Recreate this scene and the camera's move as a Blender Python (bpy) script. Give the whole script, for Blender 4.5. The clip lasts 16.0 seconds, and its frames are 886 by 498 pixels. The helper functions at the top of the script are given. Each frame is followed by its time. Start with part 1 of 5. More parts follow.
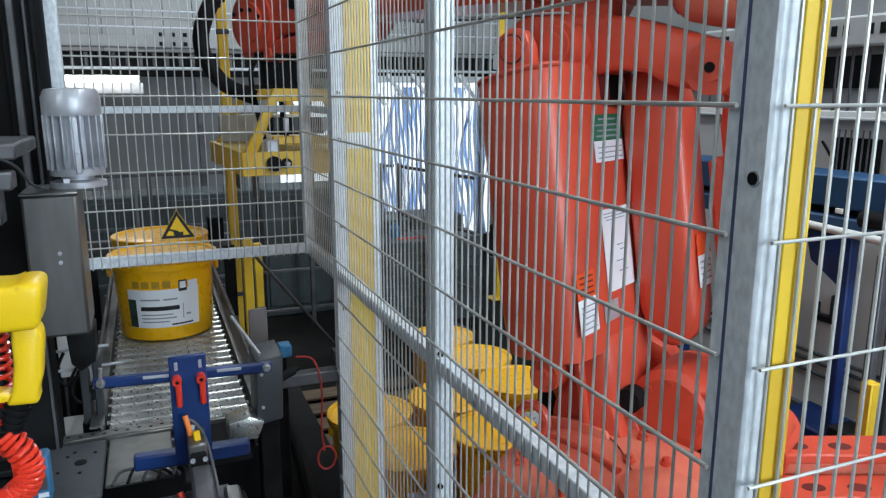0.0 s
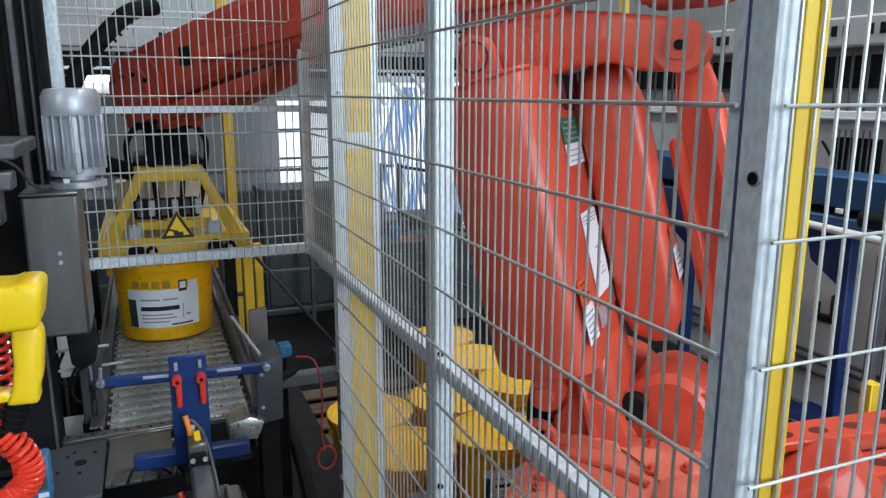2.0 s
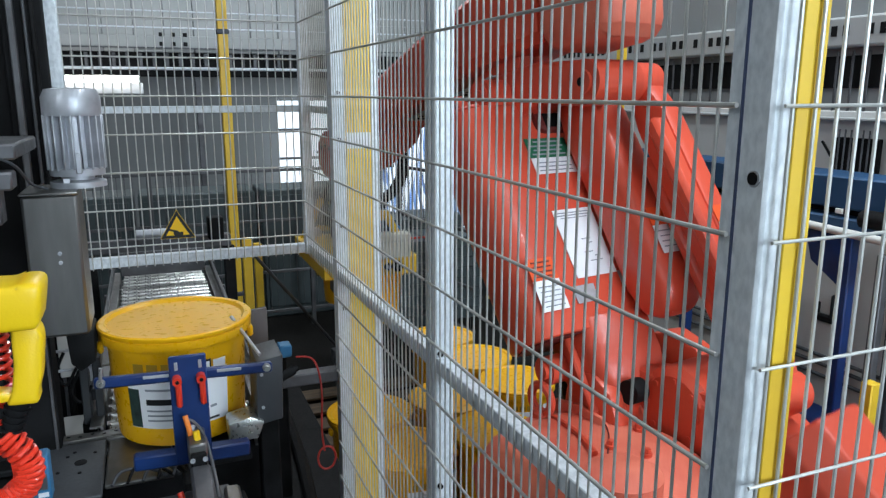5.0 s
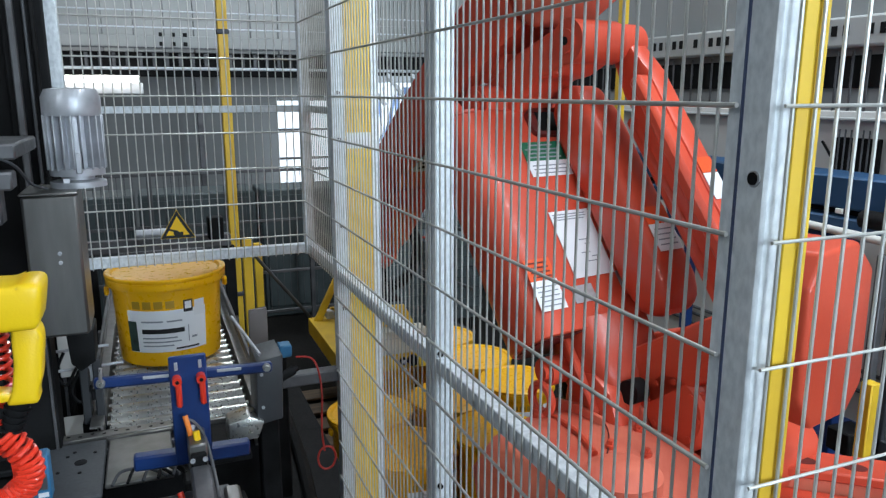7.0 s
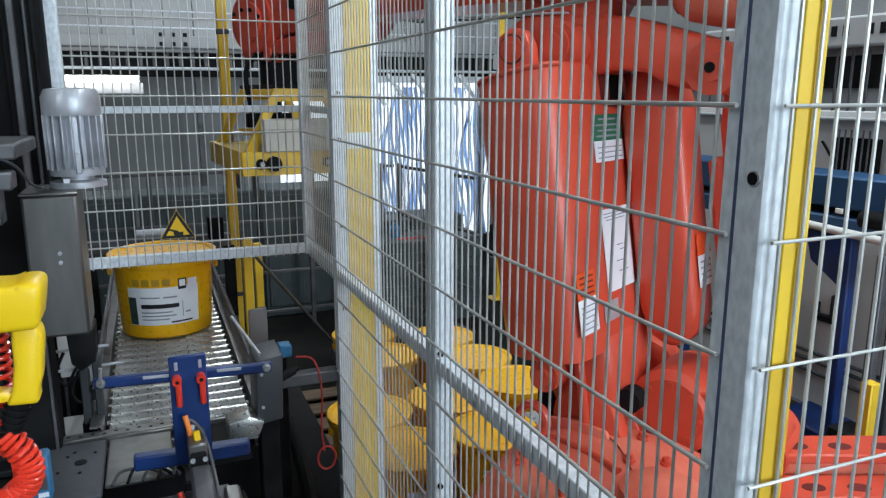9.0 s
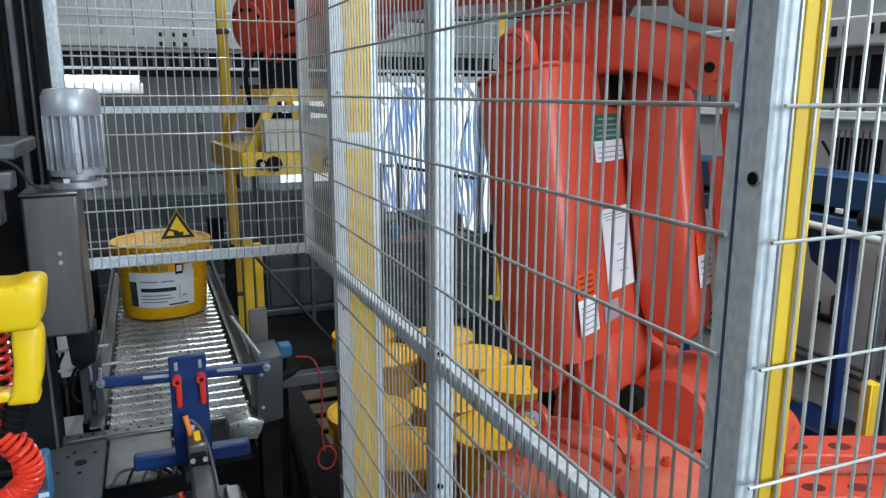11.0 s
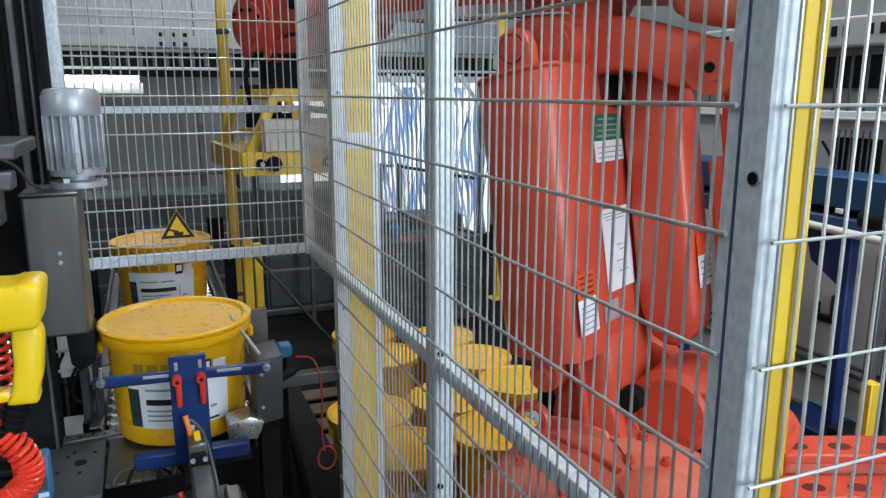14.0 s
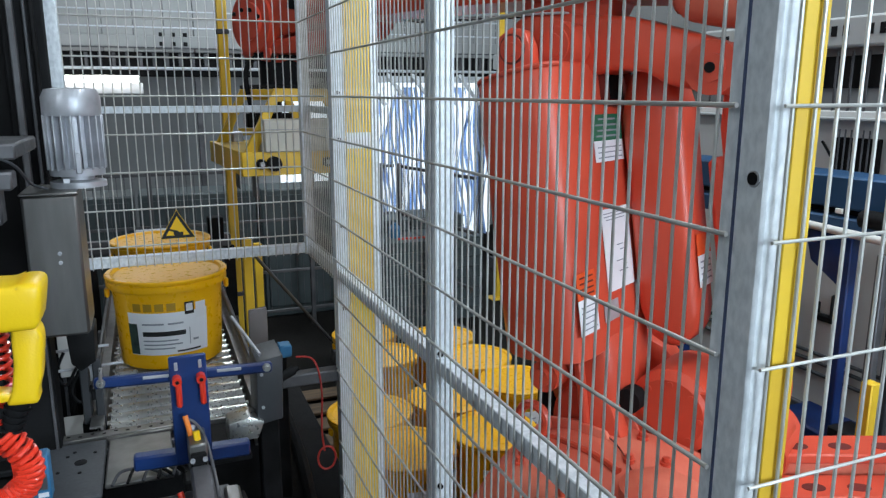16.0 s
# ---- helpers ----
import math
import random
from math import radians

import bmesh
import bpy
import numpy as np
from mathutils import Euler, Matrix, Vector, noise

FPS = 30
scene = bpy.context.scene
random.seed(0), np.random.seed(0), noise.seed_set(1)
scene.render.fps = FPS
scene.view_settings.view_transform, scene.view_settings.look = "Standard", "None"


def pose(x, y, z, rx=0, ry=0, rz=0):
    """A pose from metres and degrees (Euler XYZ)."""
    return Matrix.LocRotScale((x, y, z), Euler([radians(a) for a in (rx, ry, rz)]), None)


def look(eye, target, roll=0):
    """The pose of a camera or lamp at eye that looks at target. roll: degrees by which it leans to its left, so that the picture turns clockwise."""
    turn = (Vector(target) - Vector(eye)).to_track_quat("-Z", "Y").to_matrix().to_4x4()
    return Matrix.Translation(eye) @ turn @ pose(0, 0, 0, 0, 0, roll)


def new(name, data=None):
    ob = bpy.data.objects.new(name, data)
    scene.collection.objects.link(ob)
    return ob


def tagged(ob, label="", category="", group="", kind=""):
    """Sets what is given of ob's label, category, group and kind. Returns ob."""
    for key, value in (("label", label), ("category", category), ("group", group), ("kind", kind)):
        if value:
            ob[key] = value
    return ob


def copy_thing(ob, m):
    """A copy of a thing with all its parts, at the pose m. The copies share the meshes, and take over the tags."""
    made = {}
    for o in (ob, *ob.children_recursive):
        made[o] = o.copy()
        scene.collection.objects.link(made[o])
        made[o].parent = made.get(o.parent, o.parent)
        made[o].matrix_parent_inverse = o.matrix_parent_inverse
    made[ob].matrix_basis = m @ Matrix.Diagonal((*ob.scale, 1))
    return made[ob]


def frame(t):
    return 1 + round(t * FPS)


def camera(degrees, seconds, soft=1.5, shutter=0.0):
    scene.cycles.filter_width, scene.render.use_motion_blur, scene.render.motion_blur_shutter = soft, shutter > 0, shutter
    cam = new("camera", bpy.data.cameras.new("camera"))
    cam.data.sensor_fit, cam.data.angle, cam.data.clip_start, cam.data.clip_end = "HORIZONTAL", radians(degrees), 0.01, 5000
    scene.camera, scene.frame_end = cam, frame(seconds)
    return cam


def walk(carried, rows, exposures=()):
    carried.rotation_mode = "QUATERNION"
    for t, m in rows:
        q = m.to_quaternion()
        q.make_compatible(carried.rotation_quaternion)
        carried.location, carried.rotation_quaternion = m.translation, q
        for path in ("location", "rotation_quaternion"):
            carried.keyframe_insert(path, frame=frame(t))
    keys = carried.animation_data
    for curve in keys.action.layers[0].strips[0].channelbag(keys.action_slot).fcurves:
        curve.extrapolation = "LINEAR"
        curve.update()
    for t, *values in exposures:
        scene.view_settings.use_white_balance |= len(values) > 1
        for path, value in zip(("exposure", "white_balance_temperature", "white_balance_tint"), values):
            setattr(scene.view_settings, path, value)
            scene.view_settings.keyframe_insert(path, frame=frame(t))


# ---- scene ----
cam = camera(62.2, 16.0, soft=1.3, shutter=0.5)
EYE = (0.0, 0.0, 1.58)
AIM = (0.36479, 0.90746, 1.37157)
walk(cam, [(0.0, look(EYE, AIM)), (16.0, look(EYE, AIM))])

# ---- light ----
world = bpy.data.worlds.new("hall_daylight")
scene.world = world
world.use_nodes = True
wn = world.node_tree.nodes
sky = wn.new("ShaderNodeTexSky")
sky.sky_type = "NISHITA"
sky.sun_disc = False
sky.sun_elevation = radians(40)
sky.sun_rotation = radians(200)
world.node_tree.links.new(sky.outputs[0], wn["Background"].inputs[0])
wn["Background"].inputs[1].default_value = 0.1
scene.view_settings.exposure = -0.12


def area(name, at, target, w, h, power, colour=(1, 1, 1)):
    data = bpy.data.lights.new(name, "AREA")
    data.shape, data.size, data.size_y, data.energy, data.color = "RECTANGLE", w, h, power, colour
    ob = new(name, data)
    ob.matrix_world = look(at, target)
    return ob


# unseen ceiling tubes assumed for the hall, and light from a window inferred behind
area("unseen_hall_light", (-1.0, 0.2, 4.4), (-1.0, 0.2, 0), 0.4, 3.0, 7, (0.86, 0.94, 1.0))
area("unseen_hall_light", (1.5, 3.2, 4.4), (1.5, 3.2, 0), 0.4, 3.0, 24, (0.86, 0.94, 1.0))
area("unseen_hall_light", (2.4, 0.4, 4.4), (2.4, 0.4, 0), 0.4, 4.0, 165, (0.82, 0.93, 1.0))
area("unseen_hall_light", (0.6, 6.0, 4.4), (0.6, 6.0, 0), 0.4, 3.0, 105, (0.84, 0.93, 1.0))
# added fill lamp from the west, to brighten left-facing posts and arm
area("unseen_hall_light", (-2.7, -1.4, 3.3), (0.6, 0.9, 1.4), 0.5, 2.6, 60, (0.84, 0.94, 1.0))
area("window_light", (1.9, -4.3, 2.3), (0.9, 2.0, 1.3), 4.0, 2.0, 430, (0.72, 0.875, 1.0))


# ---- materials ----
def material(name, colour, rough=0.5, metal=0.0, dark=None, scale=8.0, fine=120.0, bump=0.15, spread=0.35, emit=0.0, coat=0.0, stretch=(1, 1, 1), trans=0.0, alpha=1.0, tint=0.06):
    """Base colour broken up by stains at one scale and grain at another, with roughness and relief that follow."""
    m = bpy.data.materials.new(name)
    m.use_nodes = True
    nt = m.node_tree
    n, l = nt.nodes, nt.links
    b = n["Principled BSDF"]
    tc = n.new("ShaderNodeTexCoord")
    mp = n.new("ShaderNodeMapping")
    mp.inputs["Scale"].default_value = stretch
    l.new(tc.outputs["Object"], mp.inputs[0])
    big = n.new("ShaderNodeTexNoise")
    big.inputs["Scale"].default_value, big.inputs["Detail"].default_value = scale, 5
    small = n.new("ShaderNodeTexNoise")
    small.inputs["Scale"].default_value, small.inputs["Detail"].default_value = fine, 3
    l.new(mp.outputs[0], big.inputs[0])
    l.new(mp.outputs[0], small.inputs[0])
    ramp = n.new("ShaderNodeValToRGB")
    dark = dark or tuple(c * (1 - spread) for c in colour)
    ramp.color_ramp.elements[0].position, ramp.color_ramp.elements[1].position = 0.35, 0.62
    ramp.color_ramp.elements[0].color, ramp.color_ramp.elements[1].color = (*dark, 1), (*colour, 1)
    l.new(big.outputs[0], ramp.inputs[0])
    info = n.new("ShaderNodeObjectInfo")
    hsv = n.new("ShaderNodeHueSaturation")
    mr = n.new("ShaderNodeMapRange")
    mr.inputs[3].default_value, mr.inputs[4].default_value = 1 - tint, 1 + tint
    l.new(info.outputs["Random"], mr.inputs[0])
    l.new(mr.outputs[0], hsv.inputs["Value"])
    l.new(ramp.outputs[0], hsv.inputs["Color"])
    l.new(hsv.outputs[0], b.inputs["Base Color"])
    rr = n.new("ShaderNodeMapRange")
    rr.inputs[3].default_value, rr.inputs[4].default_value = max(0.03, rough - 0.12), min(1, rough + 0.12)
    l.new(small.outputs[0], rr.inputs[0])
    l.new(rr.outputs[0], b.inputs["Roughness"])
    bp = n.new("ShaderNodeBump")
    bp.inputs["Strength"].default_value, bp.inputs["Distance"].default_value = bump, 0.002
    l.new(small.outputs[0], bp.inputs["Height"])
    l.new(bp.outputs[0], b.inputs["Normal"])
    b.inputs["Metallic"].default_value = metal
    b.inputs["Coat Weight"].default_value = coat
    b.inputs["Transmission Weight"].default_value = trans
    b.inputs["Alpha"].default_value = alpha
    if emit:
        b.inputs["Emission Color"].default_value = (*colour, 1)
        b.inputs["Emission Strength"].default_value = emit
    return m


ORANGE = material("robot_orange_paint", (0.69, 0.084, 0.040), 0.41, dark=(0.57, 0.064, 0.032), scale=3, fine=200, bump=0.08, coat=0.14)
ORANGE_DUSTY = material("dusty_orange_paint", (0.72, 0.18, 0.11), 0.6, dark=(0.58, 0.09, 0.05), scale=5, fine=90, bump=0.2)
YELLOW = material("yellow_paint", (0.80, 0.52, 0.03), 0.42, dark=(0.66, 0.40, 0.03), scale=6, bump=0.1)
BUCKET = material("yellow_bucket_plastic", (0.95, 0.50, 0.008), 0.3, dark=(0.90, 0.45, 0.006), scale=4, fine=60, bump=0.04, coat=0.2, tint=0.03)
HANDGRIP = material("yellow_scanner_plastic", (0.92, 0.60, 0.01), 0.38, spread=0.1, fine=400, bump=0.1)
GALV = material("galvanised_steel", (0.70, 0.74, 0.78), 0.42, 0.15, dark=(0.54, 0.58, 0.62), scale=120, fine=260, bump=0.12, stretch=(1, 1, 0.55))
WIRE = material("zinc_plated_wire", (0.62, 0.62, 0.60), 0.36, 0.45, dark=(0.46, 0.46, 0.44), scale=20, fine=200, bump=0.06)
STEEL = material("brushed_stainless_steel", (0.25, 0.245, 0.24), 0.38, 0.85, dark=(0.18, 0.175, 0.17), scale=3, fine=90, stretch=(6, 6, 1), bump=0.05)
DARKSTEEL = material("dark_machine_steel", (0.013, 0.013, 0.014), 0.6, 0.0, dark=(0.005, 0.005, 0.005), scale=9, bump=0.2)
GREYSTEEL = material("grey_machine_steel", (0.14, 0.14, 0.15), 0.45, 0.5, dark=(0.08, 0.08, 0.085), scale=9, bump=0.15)
BROWNGREY = material("brownish_grey_paint", (0.15, 0.13, 0.125), 0.55, 0.1, spread=0.2)
GREYPAINT = material("grey_paint", (0.060, 0.064, 0.072), 0.5, 0.1, spread=0.2)
ALU = material("cast_aluminium", (0.52, 0.53, 0.57), 0.42, 0.45, dark=(0.40, 0.41, 0.44), scale=25, bump=0.1)
BLUE = material("blue_paint", (0.006, 0.034, 0.155), 0.40, dark=(0.004, 0.018, 0.09), scale=9, bump=0.1)
MIDBLUE = material("hall_blue_paint", (0.016, 0.075, 0.18), 0.5, dark=(0.010, 0.05, 0.12), scale=4)
CYAN = material("light_blue_housing", (0.03, 0.16, 0.32), 0.5, spread=0.2)
ROLLER = material("polished_roller_steel", (0.60, 0.60, 0.58), 0.30, 0.85, dark=(0.38, 0.38, 0.37), scale=18, fine=120, bump=0.04)
RED = material("red_plastic", (0.80, 0.045, 0.02), 0.32, spread=0.15, coat=0.3)
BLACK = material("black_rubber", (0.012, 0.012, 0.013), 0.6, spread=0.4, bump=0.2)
WHITE = material("white_label_paper", (0.80, 0.81, 0.84), 0.55, spread=0.05, fine=300, bump=0.03)
GREEN = material("green_label_print", (0.012, 0.16, 0.08), 0.5, spread=0.1)
ORANGELABEL = material("orange_label_print", (0.85, 0.10, 0.02), 0.5, spread=0.1)
INK = material("black_print", (0.008, 0.009, 0.011), 0.5, spread=0.1)
GREYINK = material("grey_print", (0.28, 0.30, 0.34), 0.5, spread=0.1)
WARN = material("warning_yellow", (0.90, 0.55, 0.01), 0.4, spread=0.05)
CREAM = material("cream_box_paint", (0.62, 0.60, 0.52), 0.5, spread=0.15)
# near-black base colour stands in for the blocked light on the floor
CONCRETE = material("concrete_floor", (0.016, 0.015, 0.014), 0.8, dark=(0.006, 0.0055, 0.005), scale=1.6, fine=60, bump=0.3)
WALLGREY = material("grey_wall_panel", (0.24, 0.25, 0.255), 0.65, dark=(0.19, 0.20, 0.205), scale=0.7, fine=40)
WALLPALE = material("pale_wall_paint", (0.56, 0.56, 0.55), 0.7, dark=(0.50, 0.50, 0.49), scale=0.5, fine=40)
CEIL = material("dark_ceiling", (0.20, 0.20, 0.21), 0.8, spread=0.3, scale=1)
CRATE = material("dark_green_grey_plastic", (0.06, 0.08, 0.085), 0.5, spread=0.3)
WOOD = material("pallet_wood", (0.12, 0.08, 0.045), 0.75, dark=(0.06, 0.04, 0.025), scale=5, fine=60, stretch=(1, 8, 8))
GLOW = material("tube_lamp_glow", (1.0, 0.99, 0.96), 0.5, emit=6.0)
DAY = material("daylit_window", (0.82, 0.92, 1.0), 0.5, emit=1.3)
STRIP = material("clear_bluish_plastic_strip", (0.46, 0.64, 0.98), 0.30, dark=(0.24, 0.42, 0.82), scale=5, bump=0.3, trans=0.75)
LAMPWHITE = material("lamp_glow_white", (0.72, 0.74, 0.77), 0.5, emit=0.12)
WALLWHITE = material("white_pipe_plastic", (0.75, 0.75, 0.72), 0.45, spread=0.1)
CLADDING = material("pale_grey_cladding", (0.40, 0.41, 0.41), 0.6, dark=(0.34, 0.35, 0.35), scale=2)
# red darkened in the colour itself, for a cable that lies in shade
CABLERED = material("shaded_red_cable", (0.38, 0.022, 0.016), 0.55)
for m in (DARKSTEEL, CONCRETE, BLACK):      # almost no gloss, to keep the shaded areas dark
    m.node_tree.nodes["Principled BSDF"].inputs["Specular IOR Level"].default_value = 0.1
# orange darkened to paint shade in openings and gaps, also a print colour
REDDARK = material("dark_red_shade_and_print", (0.16, 0.016, 0.012), 0.6)
AMBER = material("amber_indicator_plastic", (0.95, 0.25, 0.03), 0.3, spread=0.1)


# ---- mesh helpers ----
def part(name, bm, mat, parent=None, label="", sharp=38, m=None):
    """Links a bmesh as one mesh object, under a parent if one is given."""
    for f in bm.faces:
        f.smooth = True
    for e in bm.edges:
        e.smooth = len(e.link_faces) == 2 and e.calc_face_angle(0) < radians(sharp)
    me = bpy.data.meshes.new(name)
    bm.to_mesh(me)
    bm.free()
    me.materials.append(mat)
    ob = new(name, me)
    if parent:
        ob.parent = parent
    if m:
        ob.matrix_basis = m
    if label:
        tagged(ob, label)
    return ob


def thing(name, label, category, at=(0, 0, 0), group="", kind="", m=None):
    ob = new(name)
    ob.empty_display_size = 0.05
    ob.matrix_basis = m or pose(*at)
    return tagged(ob, label, category, group, kind)


def shift(bm, verts, m):
    bmesh.ops.transform(bm, matrix=m, verts=verts)


def box(bm, c, s, bevel=0.0, m=None, seg=1):
    """A box with centre c and sides s."""
    vs = bmesh.ops.create_cube(bm, size=1.0)["verts"]
    shift(bm, vs, Matrix.LocRotScale(c, None, s))
    if bevel:
        es = list({e for v in vs for e in v.link_edges})
        r = bmesh.ops.bevel(bm, geom=es, offset=bevel, segments=seg, affect="EDGES", profile=0.5)
        vs = list({v for f in r["faces"] for v in f.verts} | {v for v in vs if v.is_valid})
    if m:
        shift(bm, vs, m)
    return bm


def rod(bm, p, q, r, r2=None, n=12):
    """A round bar from p to q."""
    p, q = Vector(p), Vector(q)
    d = q - p
    vs = bmesh.ops.create_cone(bm, cap_ends=True, segments=n, radius1=r, radius2=r if r2 is None else r2, depth=d.length)["verts"]
    shift(bm, vs, Matrix.Translation((p + q) / 2) @ d.to_track_quat("Z", "Y").to_matrix().to_4x4())
    return bm


def prism(bm, pts, d0, d1, axis="y", bevel=0.0, m=None, seg=2):
    """An outline in the two other axes, carried from d0 to d1 along the axis."""
    put = {"x": lambda a, b, d: (d, a, b), "y": lambda a, b, d: (a, d, b), "z": lambda a, b, d: (a, b, d)}[axis]
    lo = [bm.verts.new(put(a, b, d0)) for a, b in pts]
    hi = [bm.verts.new(put(a, b, d1)) for a, b in pts]
    k = len(pts)
    fs = [bm.faces.new(lo), bm.faces.new(hi)] + [bm.faces.new((lo[i], lo[(i + 1) % k], hi[(i + 1) % k], hi[i])) for i in range(k)]
    bmesh.ops.recalc_face_normals(bm, faces=fs)
    vs = lo + hi
    if bevel:
        es = list({e for f in fs for e in f.edges})
        r = bmesh.ops.bevel(bm, geom=es, offset=bevel, segments=seg, affect="EDGES", profile=0.5)
        vs = list({v for f in r["faces"] for v in f.verts} | {v for v in vs if v.is_valid})
    if m:
        shift(bm, vs, m)
    return bm


def loft(bm, rings, closed=True):
    """Skin over rings of equally many points, with end caps."""
    rs = [[bm.verts.new(p) for p in ring] for ring in rings]
    fs = []
    for a, b in zip(rs, rs[1:]):
        k = len(a)
        fs += [bm.faces.new((a[i], a[(i + 1) % k], b[(i + 1) % k], b[i])) for i in range(k)]
    if closed:
        fs += [bm.faces.new(rs[0]), bm.faces.new(rs[-1])]
    bmesh.ops.recalc_face_normals(bm, faces=fs)
    return bm


def turned(bm, profile, n=40, c=(0, 0, 0)):
    """A turned body from (radius, height) pairs about the upright axis."""
    rings = [[(c[0] + r * math.cos(2 * math.pi * i / n), c[1] + r * math.sin(2 * math.pi * i / n), c[2] + z) for i in range(n)] for r, z in profile]
    return loft(bm, rings)


def sweep(bm, pts, r, n=8):
    """A hose along points."""
    pts = [Vector(p) for p in pts]
    rings = []
    side = None
    for i, p in enumerate(pts):
        d = (pts[min(i + 1, len(pts) - 1)] - pts[max(i - 1, 0)]).normalized()
        if side is None:
            side = d.orthogonal().normalized()
        side = (side - d * side.dot(d)).normalized()
        up = d.cross(side)
        rings.append([p + r * (math.cos(2 * math.pi * k / n) * side + math.sin(2 * math.pi * k / n) * up) for k in range(n)])
    return loft(bm, rings)


def curve(pts, steps=8):
    """Smooth points through the given ones."""
    pts = [Vector(p) for p in pts]
    out = []
    for i in range(len(pts) - 1):
        a, b, c, d = pts[max(i - 1, 0)], pts[i], pts[i + 1], pts[min(i + 2, len(pts) - 1)]
        for k in range(steps):
            t = k / steps
            out.append(0.5 * (2 * b + (c - a) * t + (2 * a - 5 * b + 4 * c - d) * t * t + (3 * b - a - 3 * c + d) * t ** 3))
    return out + [pts[-1]]


def B():
    return bmesh.new()
# ---- the hall ----
def slab(name, c, s, mat, label, cat, bevel=0.0):
    return tagged(part(name, box(B(), c, s, bevel), mat), label, cat, kind="structure")


slab("floor", (2, 3, -0.05), (14, 15, 0.1), CONCRETE, "worn concrete factory floor coloured near black for shade", "floor")
# ceiling out of view, coloured dark so that it bounces little light
slab("ceiling", (2, 3, 4.65), (14, 15, 0.1), CEIL, "plain hall ceiling out of view, dark to cut bounced light", "ceiling")
slab("wall_north", (2, 8.05, 2.3), (14, 0.1, 4.6), WALLGREY, "grey panelled hall wall", "wall")
slab("wall_south", (2, -4.55, 2.3), (14, 0.1, 4.6), WALLPALE, "pale painted hall wall", "wall")
slab("wall_west", (-3.05, 3, 2.3), (0.1, 15.2, 4.6), WALLGREY, "grey hall wall", "wall")
slab("wall_east", (6.05, 3, 2.3), (0.1, 15.2, 4.6), WALLPALE, "pale painted hall wall", "wall")

# ---- safety fence ----
XF, YB = 0.45, 2.27   # plane of the long panel, plane of the panel across the conveyor
ROW, COL = 0.1065, 0.0235
Z0 = 1.570            # a row of wires just under eye level


def mesh_panel(name, m, width, z_lo, z_hi, label, r_row=0.0024, r_col=0.0017, first=0.0, side=-1, over=0.0):
    """A welded wire panel in its own x-z plane: upright wires close together, rows further apart."""
    t = thing(name, label, "safety fence", m=m, group="safety fence panels")
    x, wire = first, None
    while x < width:
        if wire is None:
            wire = part("upright_wire", rod(B(), (0, 0, z_lo), (0, 0, z_hi), r_col, n=8), WIRE, t, m=pose(x, 0, 0))
        else:
            o = new("upright_wire", wire.data)
            o.parent, o.matrix_basis = t, pose(x + random.uniform(-0.0006, 0.0006), 0, 0)
        x += COL
    k = math.ceil((z_lo - Z0) / ROW)
    while Z0 + k * ROW <= z_hi:
        z = Z0 + k * ROW
        part("cross_wire", rod(B(), (-over, side * 0.0038, z), (width, side * 0.0038, z), r_row, n=8), WIRE, t)
        k += 1
    return t


def rail(parent, p, q, s=0.029, mat=None):
    p, q = Vector(p), Vector(q)
    d = (q - p)
    return part("rail", box(B(), (0, 0, d.length / 2), (s, s, d.length), 0.0015, m=Matrix.Translation(p) @ d.to_track_quat("Z", "Y").to_matrix().to_4x4()), mat or GALV, parent)


along = lambda x, y: Matrix.Translation((x, y, 0)) @ Matrix.Rotation(radians(90), 4, "Z")
p = mesh_panel("wire_fence", along(XF, 0.486), 0.704, 0.08, 2.3, "galvanised welded wire safety fence panel beside the robot", first=0.012, side=1, over=0.013)
rail(p, (0.0, -0.02, 1.098), (0.70, -0.02, 1.098))
p = mesh_panel("wire_fence", along(XF, 1.20), 0.70, 0.08, 2.3, "galvanised welded wire safety fence panel beside the robot", side=1)
rail(p, (0.0, -0.02, 1.098), (0.72, -0.02, 1.098))
p = mesh_panel("wire_fence", along(XF, 1.94), 0.33, 1.08, 2.3, "short galvanised wire fence panel at the corner", side=1)
rail(p, (0.0, -0.02, 1.098), (0.33, -0.02, 1.098))
rail(p, (0.0, -0.02, 1.532), (0.33, -0.02, 1.532), 0.02)
p = mesh_panel("wire_fence", pose(-0.19, YB, 0), 0.64, 1.08, 2.3, "galvanised wire fence panel across the conveyor")
rail(p, (0.0, 0.016, 1.098), (0.64, 0.016, 1.098))
rail(p, (0.0, 0.016, 1.532), (0.64, 0.016, 1.532), 0.02)
p = mesh_panel("wire_fence", pose(0.453, 0.434, 0), 1.9, 0.08, 2.3, "galvanised wire fence panel beside the blue machinery", r_row=0.0016, first=0.012)


def post(x, y, w, d, mat, label, z_lo=0.0, h=2.35):
    t = thing("fence_post", label, "fence post", (x, y, z_lo), "fence posts")
    part("tube", box(B(), (w / 2, d / 2, h / 2 - z_lo / 2), (w, d, h - z_lo), 0.003), mat, t)
    if z_lo == 0:
        part("foot_plate", box(B(), (w / 2, d / 2, 0.006), (w + 0.1, d + 0.1, 0.012), 0.003), mat, t)
    return t


SEAM = material("blue_grey_seam", (0.06, 0.08, 0.16), 0.5)
near = post(XF + 0.003, 0.442, 0.045, 0.05, GALV, "galvanised square fence post with a yellow strip")
part("yellow_strip", box(B(), (0.0325, -0.003, 1.2), (0.0265, 0.004, 2.3), 0.001), YELLOW, near, "yellow plastic strip")
